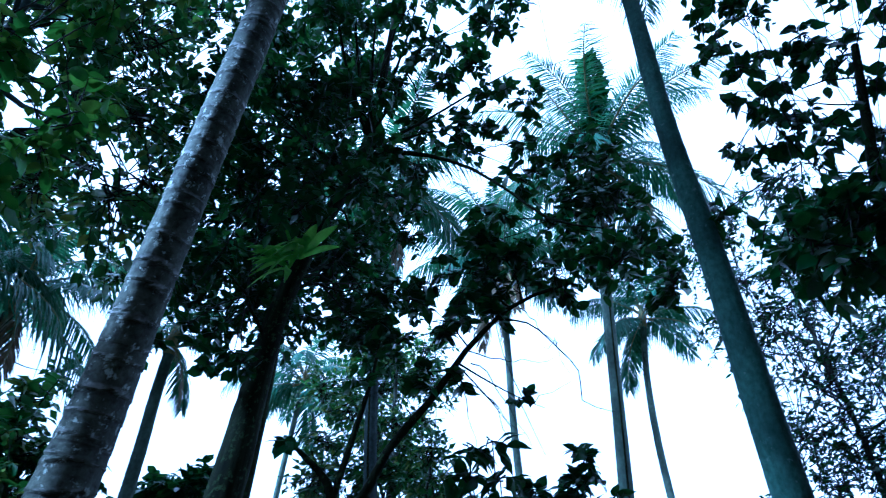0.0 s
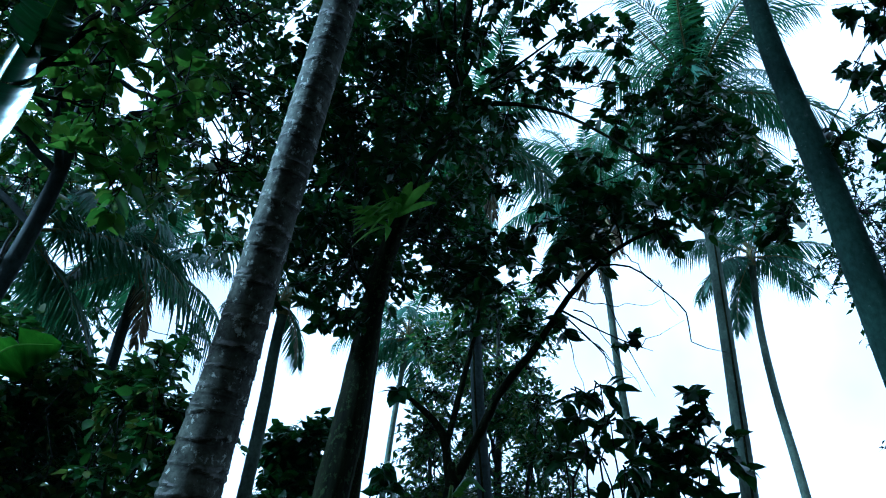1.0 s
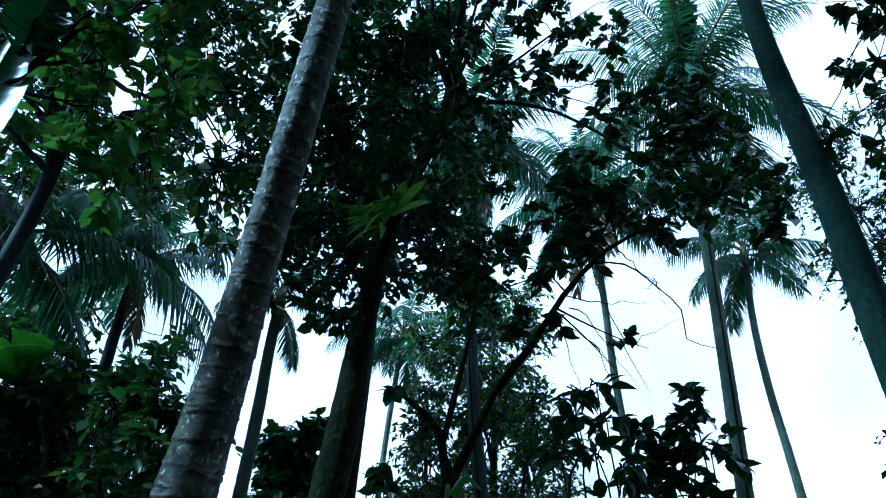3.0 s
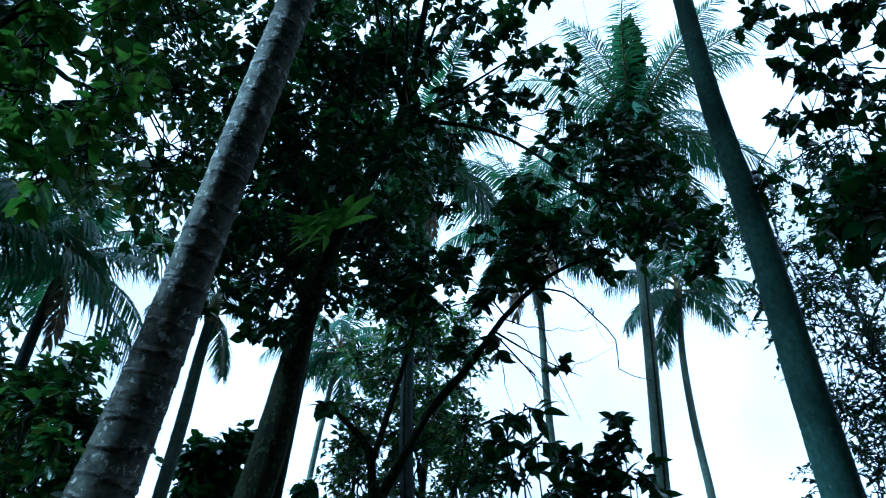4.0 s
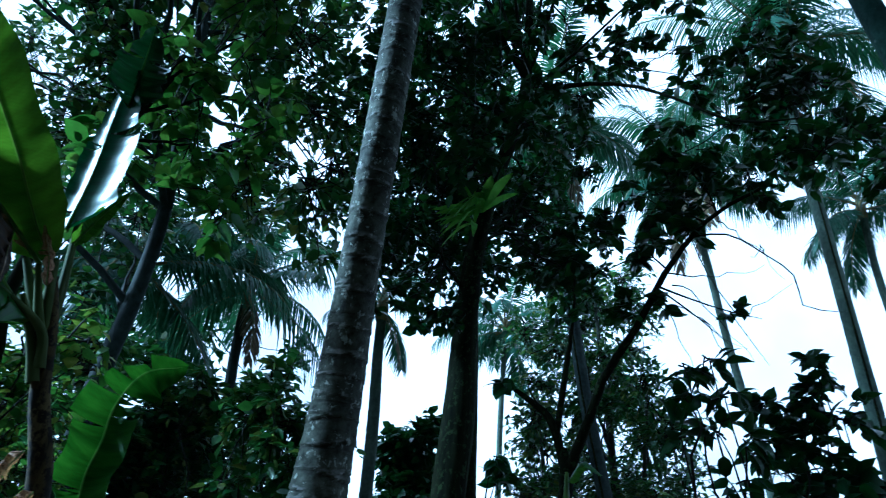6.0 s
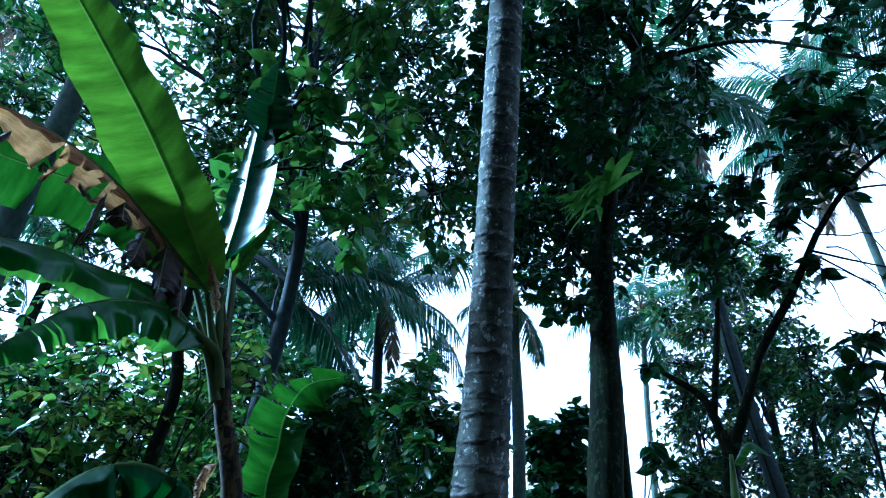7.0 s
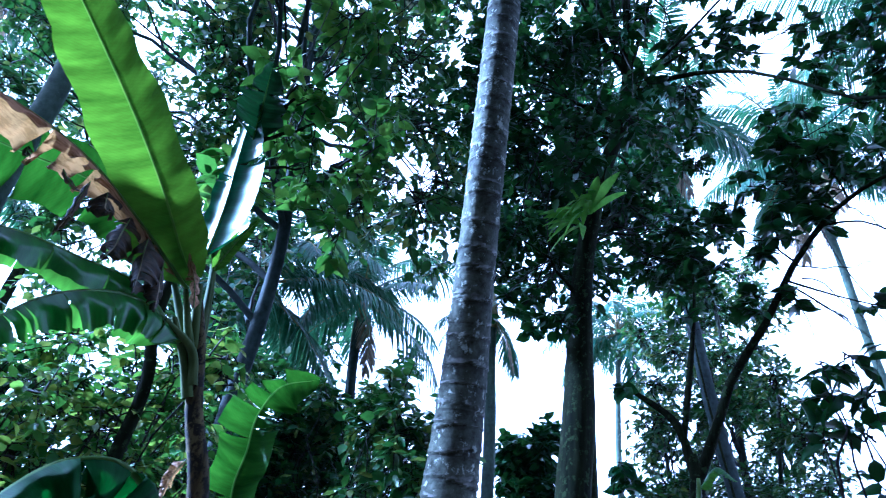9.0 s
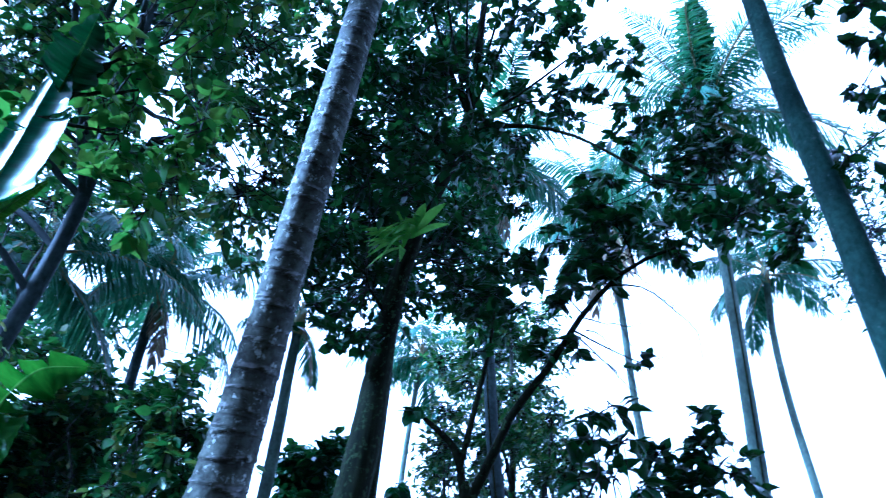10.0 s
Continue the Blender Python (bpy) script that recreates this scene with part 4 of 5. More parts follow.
# nearer tree whose leafy boughs hang in front, lit from behind
broad_tree("slim tree with large bright leaves hanging on thin boughs",
           grow([(52.0, 12.0, 5.6, 0.11), (51.8, 18.7, 5.6, 0.10), (52.5, 21.3, 5.6, 0.10), (51.5, 32.0, 5.5, 0.08), (48.0, 42.0, 5.3, 0.06)]),
           zone(38, 51, 31, 50, 4.8, 5.8, 13, 0.42) + zone(30, 50, 50, 60, 4.6, 5.6, 6, 0.45), 48, 0.17, LEAF_BRIGHT, bark=SHADED_BARK, seed=72, limb_r=0.018, droop=0.5)
# the dark tree in the middle
# leafy masses that hang from its long bough round the tall palm
round_palm = [(-10.8, 52.0, 0.33), (-8.8, 45.5, 0.32), (-13.5, 41.5, 0.40), (-17.5, 42.0, 0.45), (-22.3, 38.8, 0.42), (-19.0, 38.0, 0.45),
              (-4.6, 41.8, 0.30), (-6.3, 40.5, 0.25), (-15.5, 38.8, 0.40), (-12.2, 37.8, 0.3), (-24.0, 36.0, 0.30), (-17.0, 45.0, 0.32),
              (-9.5, 48.5, 0.2), (-17.0, 48.5, 0.3), (-20.5, 43.0, 0.4), (-14.5, 44.0, 0.35), (-19.8, 46.5, 0.28), (-6.0, 49.5, 0.16), (-15.0, 47.0, 0.3), (-22.5, 34.0, 0.22),
              (-1.5, 50.2, 0.12), (-4.5, 50.0, 0.14), (0.5, 48.3, 0.1), (-7.5, 53.5, 0.2), (-11.0, 46.0, 0.3)]
limb_right = [(*polar(9.6, 45.0, 7.4), 0.06), (*polar(6.8, 46.7, 7.3), 0.044), (*polar(2.9, 47.0, 7.2), 0.034),
              (*polar(-2.3, 46.4, 7.1), 0.027), (*polar(-8.4, 44.0, 7.0), 0.021), (*polar(-13.0, 41.5, 6.9), 0.02), (*polar(-18.0, 40.5, 6.9), 0.01)]
crown = (zone(12, 27, 40, 60, 6.3, 8.8, 28, 0.58) + zone(0.5, 12, 44, 60, 6.3, 8.0, 12, 0.42) + zone(8, 27, 31, 41, 8.2, 9.8, 22, 0.5) + zone(8, 28, 42, 58, 8.6, 10.2, 15, 0.6) + zone(6, 12, 32, 42, 8.5, 10.0, 5, 0.42) + zone(2, 9, 29, 44, 8.5, 10.5, 15, 0.42) + zone(15, 25, 30, 41, 9.0, 10.5, 11, 0.55)
         # unseen clusters overhead, added to keep out light from the zenith
         + zone(-8, 26, 60, 82, 3.5, 6.5, 24, 0.85)
         + zone(-6, 1, 49, 58, 6.6, 7.6, 6, 0.4) + zone(16.8, 24.3, 26.5, 30.5, 7.2, 7.8, 7, 0.2)
         + [(*polar(a, e, 7.0 + 0.08 * (k % 5), EAST), r * 1.18) for k, (a, e, r) in enumerate(round_palm)])
# two thinner boughs above the long one
limb_upper = [(*polar(7.5, 47.5, 7.3), 0.03), (*polar(2.0, 50.0, 7.15), 0.02), (*polar(-3.5, 52.3, 7.0), 0.014), (*polar(-9.0, 54.0, 6.9), 0.006)]
limb_thin = [(*polar(6.0, 47.8, 7.3), 0.02), (*polar(0.5, 49.0, 7.2), 0.013), (*polar(-3.5, 47.6, 7.1), 0.01), (*polar(-8.0, 46.3, 7.0), 0.005)]
# thin boughs that fan out from its top against the sky
top_fan = tuple([(*polar(9.2, 47.5, 7.35), 0.045), (*polar(9.2 + 0.45 * (a - 9.2), 52.5, 7.2), 0.028), (*polar(9.2 + 0.85 * (a - 9.2), 57.0, 7.0), 0.016), (*polar(a, e, 6.8), 0.006)]
                for a, e in ((2.5, 60.0), (5.5, 63.0), (8.0, 65.0), (11.5, 64.0), (15.0, 61.0), (18.5, 58.5)))
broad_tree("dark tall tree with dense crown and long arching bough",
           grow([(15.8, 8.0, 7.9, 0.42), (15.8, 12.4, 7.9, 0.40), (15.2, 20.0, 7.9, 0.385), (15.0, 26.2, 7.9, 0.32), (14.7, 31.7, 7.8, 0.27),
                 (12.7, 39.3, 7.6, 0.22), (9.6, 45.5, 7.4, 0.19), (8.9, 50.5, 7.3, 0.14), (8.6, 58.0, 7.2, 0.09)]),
           crown, 142, 0.15, LEAF_DARK, style="mid", bark=SHADED_BARK, flute=0.085, seed=73, sides=20, limb_r=0.017, extra_limbs=(limb_right, limb_upper, limb_thin) + top_fan)
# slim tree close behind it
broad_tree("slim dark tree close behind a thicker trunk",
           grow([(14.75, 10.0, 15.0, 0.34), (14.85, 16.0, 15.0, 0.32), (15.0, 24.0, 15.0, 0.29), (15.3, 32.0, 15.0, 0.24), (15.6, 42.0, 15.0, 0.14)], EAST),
           zone(10, 21, 36, 48, 14.0, 16.0, 14, 0.8, EAST), 120, 0.17, LEAF_DARK, style="small", seed=79, bark=SHADED_BARK, limb_r=0.03)
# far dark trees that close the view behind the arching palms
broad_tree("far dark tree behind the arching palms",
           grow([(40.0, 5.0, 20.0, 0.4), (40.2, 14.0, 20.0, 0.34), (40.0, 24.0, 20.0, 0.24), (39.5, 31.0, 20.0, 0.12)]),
           zone(27, 38, 18, 32, 18.0, 22.0, 4, 0.8) + zone(38, 51, 17, 30, 18.0, 22.0, 12, 1.0), 130, 0.30, LEAF_DARK, style="small", seed=82, bark=SHADED_BARK, limb_r=0.04)
broad_tree("far green tree beyond the banana plant",
           grow([(64.0, 5.0, 16.0, 0.36), (63.8, 14.0, 16.0, 0.3), (63.5, 26.0, 16.0, 0.2), (63.0, 38.0, 16.0, 0.1)]),
           zone(54, 71, 22, 45, 14.5, 18.0, 34, 0.95), 130, 0.25, LEAF_MID, style="small", seed=83, bark=SHADED_BARK, limb_r=0.04)
# climber twined up the tall palm, bushy among its fronds
broad_tree("dark leafy climber twined up the tall palm",
           grow([(-16.9, 17.0, 12.2, 0.04), (-17.1, 24.0, 12.2, 0.04), (-17.3, 33.0, 12.2, 0.035), (-17.8, 45.0, 12.1, 0.03), (-18.4, 52.0, 12.0, 0.02)], EAST),
           [(*polar(-18.0 - 0.12 * (e - 47), e, 11.9, EAST), r) for e, r in ((47.0, 0.5), (49.2, 0.52), (51.2, 0.56), (52.8, 0.5), (54.2, 0.36), (44.0, 0.4))],
           270, 0.2, LEAF_DARK, name="climber", category="climbing plant", seed=80, limb_r=0.012, bark=SHADED_BARK)
# climber and dead skirt that hide the upper trunk of the pale leaning palm
broad_tree("dark hanging climber clothing the leaning palm trunk",
           grow([(3.3, 12.4, 11.3, 0.04), (4.7, 21.9, 11.3, 0.04), (5.4, 28.0, 11.3, 0.035), (6.0, 34.0, 11.25, 0.03), (7.1, 43.5, 11.2, 0.02)]),
           [(*polar(5.2 + 0.13 * (e - 29) + da, e, 11.15), r) for e, da, r in ((30.0, 0.2, 0.3), (32.2, -0.3, 0.36), (34.5, 0.3, 0.42), (36.8, -0.2, 0.45), (39.0, 0.4, 0.48), (41.2, -0.5, 0.5), (43.5, 0.5, 0.5), (45.5, 0.0, 0.45))],
           150, 0.17, LEAF_DARK, name="climber", category="climbing plant", seed=81, limb_r=0.012, bark=SHADED_BARK, droop=0.7, hang=0.7)
# forked tree with crooked limbs
fork_limbs = ([(*polar(6.1, 15.5, 7.0), 0.058), (*polar(4.2, 19.4, 6.95), 0.052), (*polar(2.4, 23.3, 6.9), 0.047), (*polar(-0.2, 26.3, 6.8), 0.042),
               (*polar(-4.3, 31.6, 6.7), 0.034), (*polar(-8.8, 35.0, 6.6), 0.025), (*polar(-13.3, 36.2, 6.5), 0.018)],
              [(*polar(6.2, 16.0, 7.0), 0.048), (*polar(7.5, 20.1, 7.0), 0.042), (*polar(9.6, 21.7, 7.0), 0.03), (*polar(11.6, 22.9, 7.0), 0.015)],
              [(*polar(6.8, 18.5, 7.0), 0.034), (*polar(5.8, 23.7, 7.0), 0.035), (*polar(4.8, 28.8, 7.0), 0.02), (*polar(4.5, 33.0, 7.0), 0.008)],
              [(*polar(-6.8, 33.6, 6.65), 0.012), (*polar(-9.3, 33.4, 6.6), 0.010), (*polar(-12.3, 31.3, 6.55), 0.008), (*polar(-14.3, 28.9, 6.5), 0.0065), (*polar(-14.2, 27.1, 6.5), 0.006), (*polar(-16.9, 26.0, 6.45), 0.003)],
              [(*polar(-3.0, 30.0, 6.7), 0.014), (*polar(-5.5, 28.8, 6.6), 0.010), (*polar(-8.6, 27.4, 6.5), 0.006), (*polar(-11.0, 26.5, 6.5), 0.003)],
              [(*polar(-3.4, 29.5, 6.7), 0.011), (*polar(-6.0, 27.2, 6.6), 0.007), (*polar(-8.0, 25.0, 6.5), 0.003)],
              [(*polar(-8.6, 27.4, 6.5), 0.006), (*polar(-9.8, 25.0, 6.5), 0.004), (*polar(-10.8, 23.0, 6.45), 0.002)])
more = []
for a0, e0, da, de in ((-1.5, 28.6, -6.0, -5.5), (-4.0, 31.0, -7.5, -1.0), (-4.2, 30.0, -5.0, -7.5), (-8.6, 27.4, -4.5, 1.2), (-6.0, 27.2, -3.5, -5.5),
                       (-2.5, 29.0, -2.6, -7.0), (-9.0, 34.5, -3.5, -5.0), (-12.3, 31.3, -0.3, -4.0), (1.0, 25.5, 2.0, 4.5), (8.5, 21.0, 0.8, 4.0)):
    g0 = np.random.default_rng(int(abs(a0 * 31 + da * 7 + e0 * 3)))
    u = np.linspace(0, 1, 9)
    wob = np.cumsum(g0.normal(size=(9, 3)), axis=0) * np.sqrt(u)[:, None] * np.array([0.45, 0.45, 0.01])
    more.append([(*polar(a0 + da * s0 + w0[0], e0 + de * s0 ** 1.6 + w0[1], 6.7 - 0.2 * s0 + w0[2]), 0.0065 * (1 - s0) + 0.0015) for s0, w0 in zip(u, wob)])
fork_limbs = fork_limbs + tuple(more)
fork_leaves = [(-4.8, 39.5, 0.28), (-7.0, 38.5, 0.28), (-9.5, 36.8, 0.26), (-3.0, 35.5, 0.22), (-13.6, 35.6, 0.22), (-6.0, 33.8, 0.24), (-1.5, 33.0, 0.2),
               (-9.0, 27.3, 0.15), (4.5, 33.0, 0.25), (11.4, 22.6, 0.05), (-0.5, 29.5, 0.16), (5.5, 28.0, 0.16),
               (-4.8, 41.2, 0.24), (-6.1, 39.8, 0.26), (-7.6, 42.2, 0.2), (-1.3, 37.6, 0.2), (-6.3, 36.4, 0.3), (-5.4, 35.2, 0.26), (-9.8, 38.0, 0.28),
               (-3.1, 33.4, 0.22), (-0.8, 31.8, 0.2), (2.5, 31.5, 0.25), (0.3, 36.0, 0.24), (-0.2, 27.9, 0.22), (-8.5, 39.5, 0.3), (-4.0, 37.5, 0.25), (2.2, 35.0, 0.22), (-3.4, 29.0, 0.12)]
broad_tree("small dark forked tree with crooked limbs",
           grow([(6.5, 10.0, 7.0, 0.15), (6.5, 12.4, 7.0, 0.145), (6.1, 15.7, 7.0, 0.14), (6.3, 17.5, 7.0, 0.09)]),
           [(*polar(a, e, 6.7, WEST), r) for a, e, r in fork_leaves], 34, 0.15, LEAF_DARK, bark=SHADED_BARK, seed=75, limb_r=0.012, extra_limbs=fork_limbs)
# small-leaved green tree behind the fork
broad_tree("green small-leaved tree with several thin stems",
           grow([(2.5, 10.0, 13.0, 0.16), (2.6, 18.0, 13.0, 0.13), (3.0, 26.0, 13.0, 0.09), (3.2, 32.0, 13.0, 0.05)]),
           zone(-2.5, 9.6, 10, 21, 12.0, 14.5, 25, 0.62) + zone(-1.0, 9.5, 20, 31, 12.0, 14.5, 20, 0.6), 420, 0.15, LEAF_MID, style="small", seed=76,
           limb_r=0.03, extra_limbs=([(*polar(0.5, 0, 13.0), 0.06), (*polar(0.3, 14, 13.0), 0.045), (*polar(-1.0, 24, 13.0), 0.02)],
                                     [(*polar(7.5, 0, 13.2), 0.06), (*polar(8.0, 14, 13.2), 0.045), (*polar(9.0, 23, 13.2), 0.02)]))
# big-leaved tree close on the other side
rng = np.random.default_rng(21)
crown = (zone(-31.8, -54, 41, 60, 4.2, 5.8, 38, 0.27, EAST) + zone(-34.5, -47, 33, 39, 4.2, 5.2, 15, 0.32, EAST) + zone(-41.5, -52, 14, 34, 4.3, 5.5, 5, 0.3, EAST)
         + zone(-28, -34, 38, 42, 4.8, 5.2, 3, 0.22, EAST) + zone(-38.5, -45, 33, 39, 4.6, 5.4, 9, 0.3, EAST))
broad_tree("dark broadleaf tree with big hanging leaves",
           grow([(-37.6, 8.0, 4.8, 0.16), (-37.9, 16.4, 4.8, 0.15), (-39.6, 26.0, 4.9, 0.14), (-41.5, 33.0, 5.1, 0.12), (-47.0, 48.0, 5.4, 0.08)], EAST),
           crown, 44, 0.12, LEAF_DARK, bark=SHADED_BARK, seed=77, limb_r=0.006)
# small-leaved tree behind the smooth palm
broad_tree("airy small-leaved tree against the pale sky",
           grow([(-34.5, 10.0, 10.5, 0.10), (-35.0, 20.0, 10.5, 0.085), (-34.0, 30.0, 10.5, 0.06), (-33.0, 38.0, 10.5, 0.04)], EAST),
           zone(-26.5, -41, 27, 41, 9.5, 11.5, 30, 0.62, EAST) + zone(-29.0, -43, 12, 28, 9.5, 11.5, 34, 0.62, EAST), 200, 0.105, LEAF_DARK, style="small", seed=78, limb_r=0.018)
# ---- shrubs and undergrowth ----


def shrub(label, spot, clusters, leaves, leaf, mat, style="oval", seed=1, hang=0.35, stems=3):
    base = np.array([spot[0], spot[1], 0.0])
    ob = thing("shrub", base - np.array([0, 0, 0.05]), label, "shrub", "shrubs")
    o = np.array(ob.location)
    CL = np.asarray(clusters, float)
    for c in CL:
        a = base + rng.normal(size=3) * np.array([0.12, 0.12, 0]) - np.array([0, 0, 0.05])
        V, F = tube(bezier(a, c[:3], 0.022, 0.006, 0.35, 12), 6)
        part("stem", mesh_data("stem", V - o, F, TWIG), ob)
    (LV, LF), (TV, TF) = sprays(CL[:, :3], CL[:, 3], leaves, leaf, style, 0.45, per=5 if style == "lance" else 8, hang=hang)
    part("branchwork", mesh_data("branchwork", TV - o, TF, TWIG), ob, kind="stuff")
    part("foliage", mesh_data("foliage", LV - o, LF, mat, smooth=style != "small"), ob, kind="stuff")
    return ob


shrub("dense dark rounded tree top", polar(19.3, 0, 15.0), zone(16.6, 22.2, 2, 15, 14.0, 16.0, 26, 0.7) + zone(17.6, 21.5, 14.5, 19.5, 14.5, 15.5, 10, 0.55), 260, 0.23, LEAF_DARK, "mid", seed=81)
shrub("shrub with long drooping leaves in whorls", polar(-5.5, 0, 6.2, EAST),
      [(*polar(-3.6, 23.6, 6.1, EAST), 0.22), (*polar(-5.8, 24.0, 6.1, EAST), 0.2), (*polar(-4.0, 21.0, 6.1, EAST), 0.22), (*polar(-6.5, 21.0, 6.1, EAST), 0.22),
       (*polar(-5.6, 18.0, 6.1, EAST), 0.22), (*polar(-7.5, 17.5, 6.1, EAST), 0.2), (*polar(-2.6, 18.0, 6.1, EAST), 0.2), (*polar(-6.0, 13.5, 6.1, EAST), 0.3)], 20, 0.2, LEAF_DARK, "lance", 82, 0.2)
shrub("dense leafy shrub against the white sky", polar(-12.0, 0, 7.2, EAST),
      [(*polar(-13.6, 22.6, 7.2, EAST), 0.24), (*polar(-13.2, 20.5, 7.2, EAST), 0.33), (*polar(-14.6, 18.6, 7.2, EAST), 0.33), (*polar(-11.5, 18.2, 7.2, EAST), 0.33),
       (*polar(-9.5, 20.3, 7.2, EAST), 0.25), (*polar(-9.2, 17.0, 7.2, EAST), 0.33), (*polar(-12.8, 15.4, 7.2, EAST), 0.42), (*polar(-10.5, 14.0, 7.2, EAST), 0.42), (*polar(-14.4, 13.0, 7.2, EAST), 0.42)], 84, 0.165, LEAF_DARK, "oval", 83)
shrub("low shrub with dark oval leaves", polar(12.5, 0, 7.4), zone(9.0, 15.0, 8, 13.5, 7.0, 7.8, 7, 0.26) + zone(10, 14.0, 14.5, 16.8, 7.2, 7.6, 3, 0.16), 26, 0.17, LEAF_DARK, "oval", 84)
shrub("yellow-green leafy shrub behind the banana plant", polar(57.0, 0, 6.5), zone(46, 62, 5, 22, 5.5, 7.5, 44, 0.45), 120, 0.098, LEAF_YELLOW, "oval", 85)
shrub("bushy green shrub with small pale leaves", polar(66.0, 0, 7.5), zone(59, 76, 2, 19, 6.0, 8.5, 42, 0.5), 100, 0.105, LEAF_MID, "oval", 86)
shrub("dark undergrowth thicket under the palms", polar(39.0, 0, 10.0), zone(33, 50, 5, 18.0, 10.0, 12.5, 44, 0.62) + zone(36, 52, 15, 21.5, 9.5, 12.0, 10, 0.46), 190, 0.16, LEAF_MID, "mid", 87)
shrub("dark leafy thicket beside the ringed trunk", polar(29.5, 0, 9.0), zone(26.0, 34, 4, 20, 8.5, 10.0, 24, 0.5) + zone(28.5, 38, 17, 23.5, 9.0, 11.0, 7, 0.42), 130, 0.16, LEAF_MID, "mid", 88)
shrub("leafy bush between the far palm trunks", polar(71.0, 0, 9.5), zone(70, 84, 4, 24, 11.0, 13.0, 22, 0.8), 90, 0.17, LEAF_MID, "mid", 89)

shrub("hazy far greenery beyond the palms", polar(70.0, 0, 18.0), zone(60, 82, 1, 15, 16.0, 19.0, 34, 1.0), 170, 0.24, LEAF_MID, "small", 92)
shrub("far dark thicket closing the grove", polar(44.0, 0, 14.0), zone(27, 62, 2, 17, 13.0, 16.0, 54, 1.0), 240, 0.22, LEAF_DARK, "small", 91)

# epiphyte on the dark trunk
fern = thing("epiphyte_fern", polar(13.2, 38.0, 7.30), "bright green strap-leaved fern growing on the trunk", "fern")
o = np.array(fern.location)
low = polar(14.8, 35.6, 7.35) - o
for k in range(24):
    g0 = np.random.default_rng(300 + k)
    foot = low * (k % 3) / 2 * 0.9
    dvec = np.array([-0.55 + g0.normal() * 0.55, -0.5 + g0.normal() * 0.4, 0.35 + g0.normal() * 0.35])
    ln = g0.uniform(0.4, 0.72)
    s = np.linspace(0, 1, 10)
    P = foot + unit(dvec) * (s * ln)[:, None] - np.array([0, 0, 1.0]) * (s ** 2 * ln * g0.uniform(0.5, 1.1))[:, None]
    side = unit(np.cross(dvec, np.array([0, 0, 1.0])) + g0.normal(size=3) * 0.25)
    w = g0.uniform(0.032, 0.055) * np.sin(np.pi * np.clip(s * 0.9 + 0.08, 0, 1)) + 0.003
    lift = np.array([0, 0, 0.012])
    V = np.stack([P + side * w[:, None] + lift, P, P - side * w[:, None] + lift], 1).reshape(-1, 3)
    i, j = np.meshgrid(np.arange(9), np.arange(2), indexing="ij")
    F = np.stack([i * 3 + j, i * 3 + j + 1, (i + 1) * 3 + j + 1, (i + 1) * 3 + j], -1).reshape(-1, 4)
    part("leaf", mesh_data("leaf", V, F, FERN), fern)
for k, (dx, dz, ln, wd) in enumerate(((0.55, 0.75, 0.85, 0.075), (0.25, 0.85, 0.7, 0.07), (0.75, 0.35, 0.65, 0.065), (-0.25, 0.6, 0.6, 0.06), (-0.7, 0.15, 0.7, 0.06), (-0.5, -0.2, 0.6, 0.055))):
    s = np.linspace(0, 1, 12)
    dvec = unit(np.array([dx, -0.35, dz]))
    P = low * 0.45 + dvec * (s * ln)[:, None] - np.array([0, 0, 1.0]) * (s ** 2 * ln * 0.35)[:, None]
    side = unit(np.cross(dvec, np.array([0.2, -1.0, 0.3])))
    w = wd * np.sin(np.pi * np.clip(s * 0.88 + 0.1, 0, 1)) ** 0.8 + 0.004
    lift = np.array([0, 0.02, 0.012])
    V = np.stack([P + side * w[:, None] + lift, P, P - side * w[:, None] + lift], 1).reshape(-1, 3)
    i, j = np.meshgrid(np.arange(11), np.arange(2), indexing="ij")
    F = np.stack([i * 3 + j, i * 3 + j + 1, (i + 1) * 3 + j + 1, (i + 1) * 3 + j], -1).reshape(-1, 4)
    part("broad_leaf", mesh_data("broad_leaf", V, F, FERN), fern, "broad upright bright green blade")
# pale green shoot at the foot of the forked tree
shoot = thing("young_shoot", polar(6.3, 0, 6.4) * np.array([1, 1, 0]), "straight pale green young shoot before the forked tree", "plant")
so = np.array(shoot.location)
P = spline([(*so, 0.05), (*polar(6.4, 5, 6.4), 0.045), (*polar(6.2, 12, 6.4), 0.04), (*polar(6.0, 15.8, 6.4), 0.015)], 30)
V, F = tube(P, 10, rough_bark(30, 10, 0.04, 46))
part("stem", mesh_data("stem", V - so, F, BAN_RIB), shoot)
lf = ray_points([(6.0, 15.0, 6.4), (4.6, 16.6, 6.3), (3.2, 15.6, 6.2)])
banana_leaf(shoot, lf, 0.07, BAN_DARK, (0, 0, 1.0), 0.4, 0.4, 0, 0.05, 67, label="narrow drooping leaf", rib=0.005)
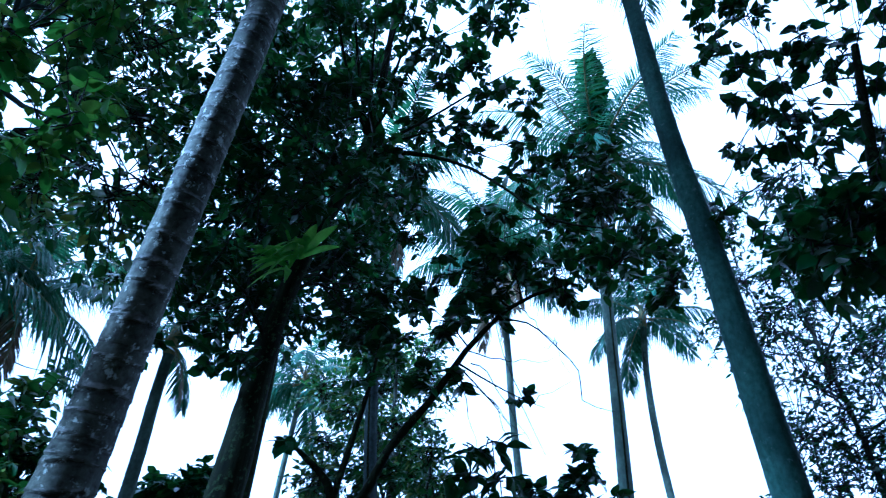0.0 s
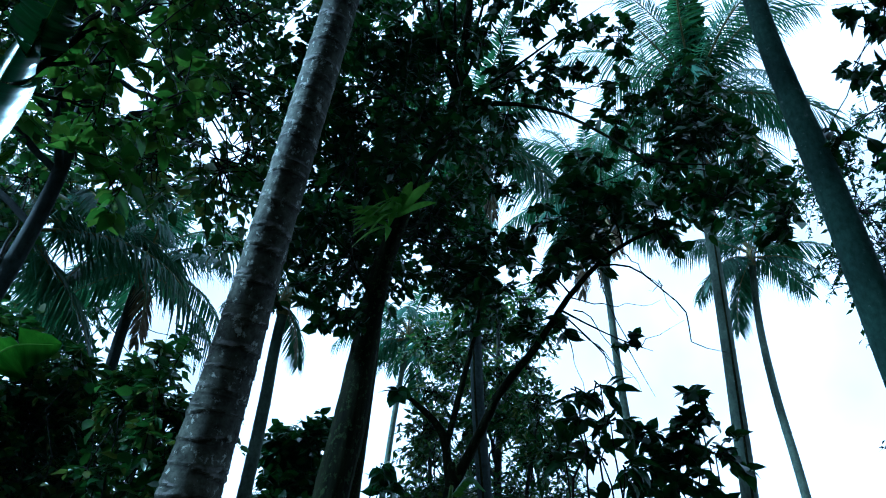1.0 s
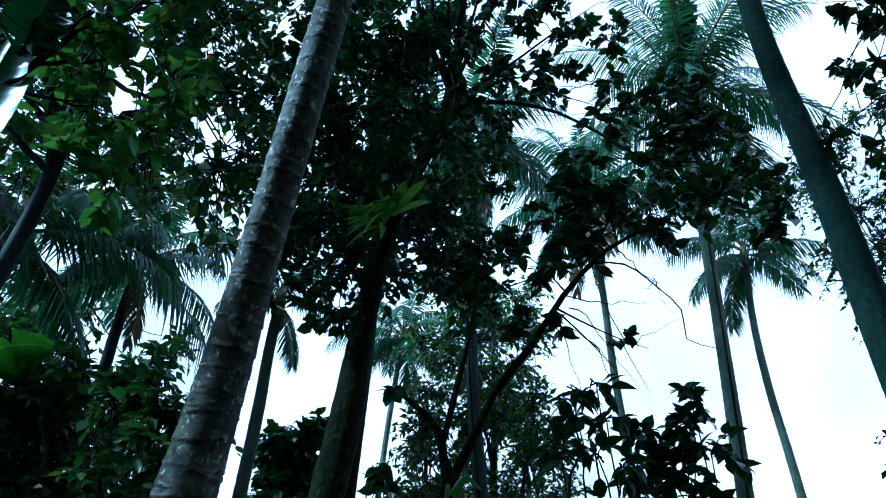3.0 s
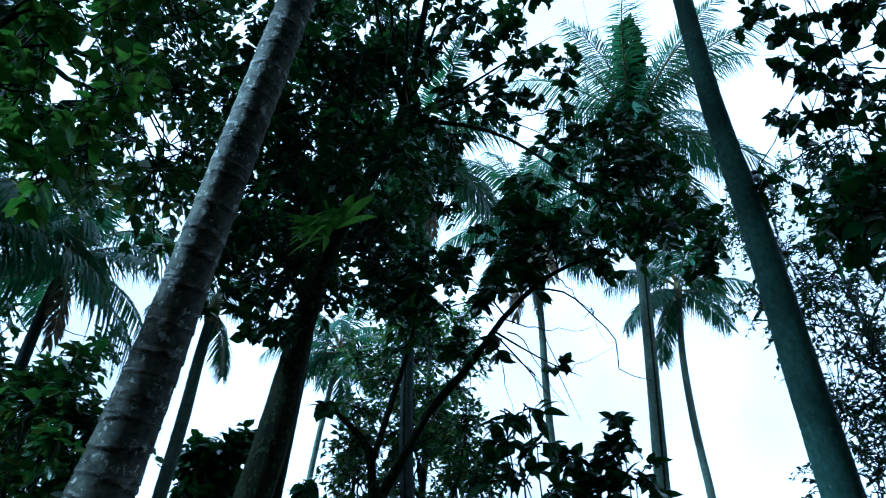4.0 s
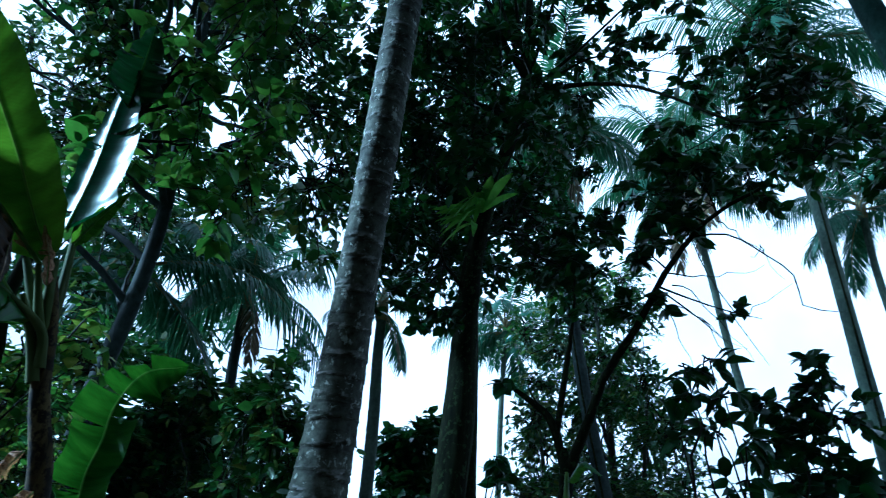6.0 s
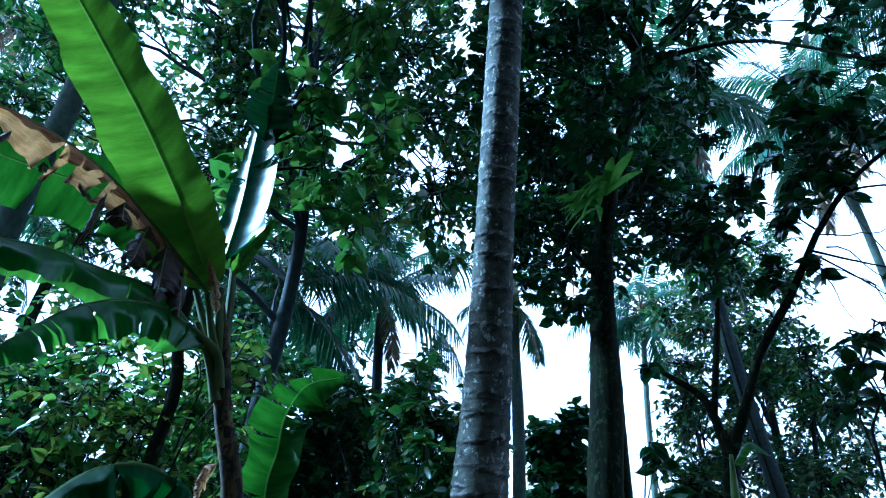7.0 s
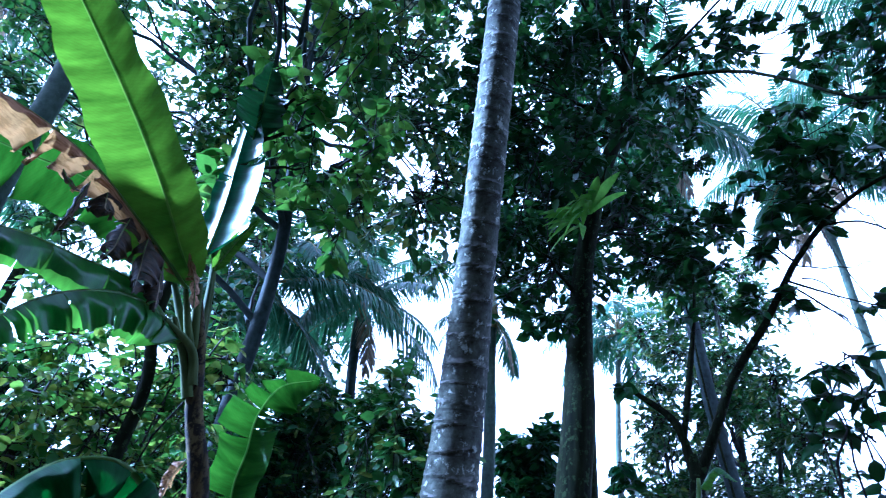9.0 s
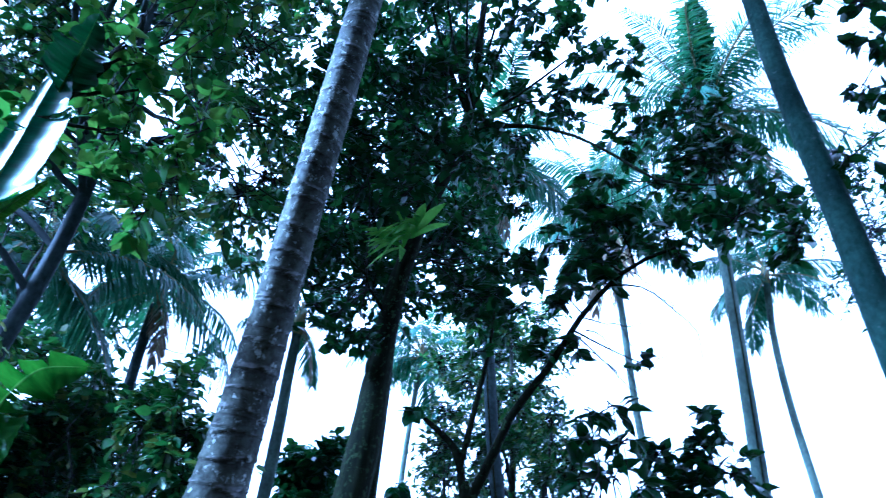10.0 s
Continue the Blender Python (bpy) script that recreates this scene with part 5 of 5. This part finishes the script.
# pale dead leaf sheath caught on the leaning palm
sheath = thing("dead_leaf_sheath", polar(4.9, 37.2, 11.2), "pale dry palm leaf sheath caught on the trunk", "dead leaf")
s = np.linspace(0, 1, 12)
P = np.c_[0.10 * s, -0.1 * s, -1.0 * s]
w = 0.13 * np.sin(np.pi * (0.12 + 0.8 * s))
V = np.stack([P + np.array([1, 0.3, 0]) * w[:, None] + np.array([0, 0.05, 0]), P, P - np.array([1, 0.3, 0]) * w[:, None] + np.array([0, 0.05, 0])], 1).reshape(-1, 3)
i, j = np.meshgrid(np.arange(11), np.arange(2), indexing="ij")
F = np.stack([i * 3 + j, i * 3 + j + 1, (i + 1) * 3 + j + 1, (i + 1) * 3 + j], -1).reshape(-1, 4)
part("sheath", mesh_data("sheath", V * 0.75, F, PALM_BARK_PALE), sheath)

# ---- unseen trees added beside and behind the standpoint to cut the sky light ----
for k, az in enumerate((121, 134, 148, 163, 178, 193, 208, 223, 238, 253, 268, 282, 294)):
    h = 6.2 + 1.8 * (k % 2) if az < 275 else 8.5
    x, y, _ = polar(az, 0, h)
    cl = []
    while len(cl) < 74:
        px, py = x * rng.uniform(0.45, 1.1) + rng.normal() * 1.2, y * rng.uniform(0.45, 1.1) + rng.normal() * 1.2
        turn = math.degrees(math.atan2(-px, py)) % 360
        if 114 < turn < 298 and math.hypot(px, py) > 2.2:
            low = 1.2 if math.hypot(px, py) > 4.0 else 6.0
            cl.append((px, py, rng.uniform(low, 14.0), rng.uniform(0.8, 1.2)))
    broad_tree("unseen broadleaf tree added to shade the grove", [(x, y, -0.15, 0.17), (x + 0.1, y, 2.5, 0.14), (x - 0.1, y + 0.1, 5.0, 0.12), (x, y, 11.0, 0.05)],
               cl, 54, 0.7, LEAF_DARK, style="small", seed=90 + k, group="surrounding trees")

# trees added out of view at both edges of the grove to block side light
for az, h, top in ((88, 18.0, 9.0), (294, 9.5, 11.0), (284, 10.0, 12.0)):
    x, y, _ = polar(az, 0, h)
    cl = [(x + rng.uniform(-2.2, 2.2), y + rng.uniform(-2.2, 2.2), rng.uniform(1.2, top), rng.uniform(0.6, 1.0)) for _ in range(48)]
    broad_tree("unseen broadleaf tree added to shade the grove", [(x, y, -0.15, 0.17), (x + 0.1, y, 2.0, 0.14), (x - 0.1, y + 0.1, 4.0, 0.12), (x, y, top * 0.9, 0.05)],
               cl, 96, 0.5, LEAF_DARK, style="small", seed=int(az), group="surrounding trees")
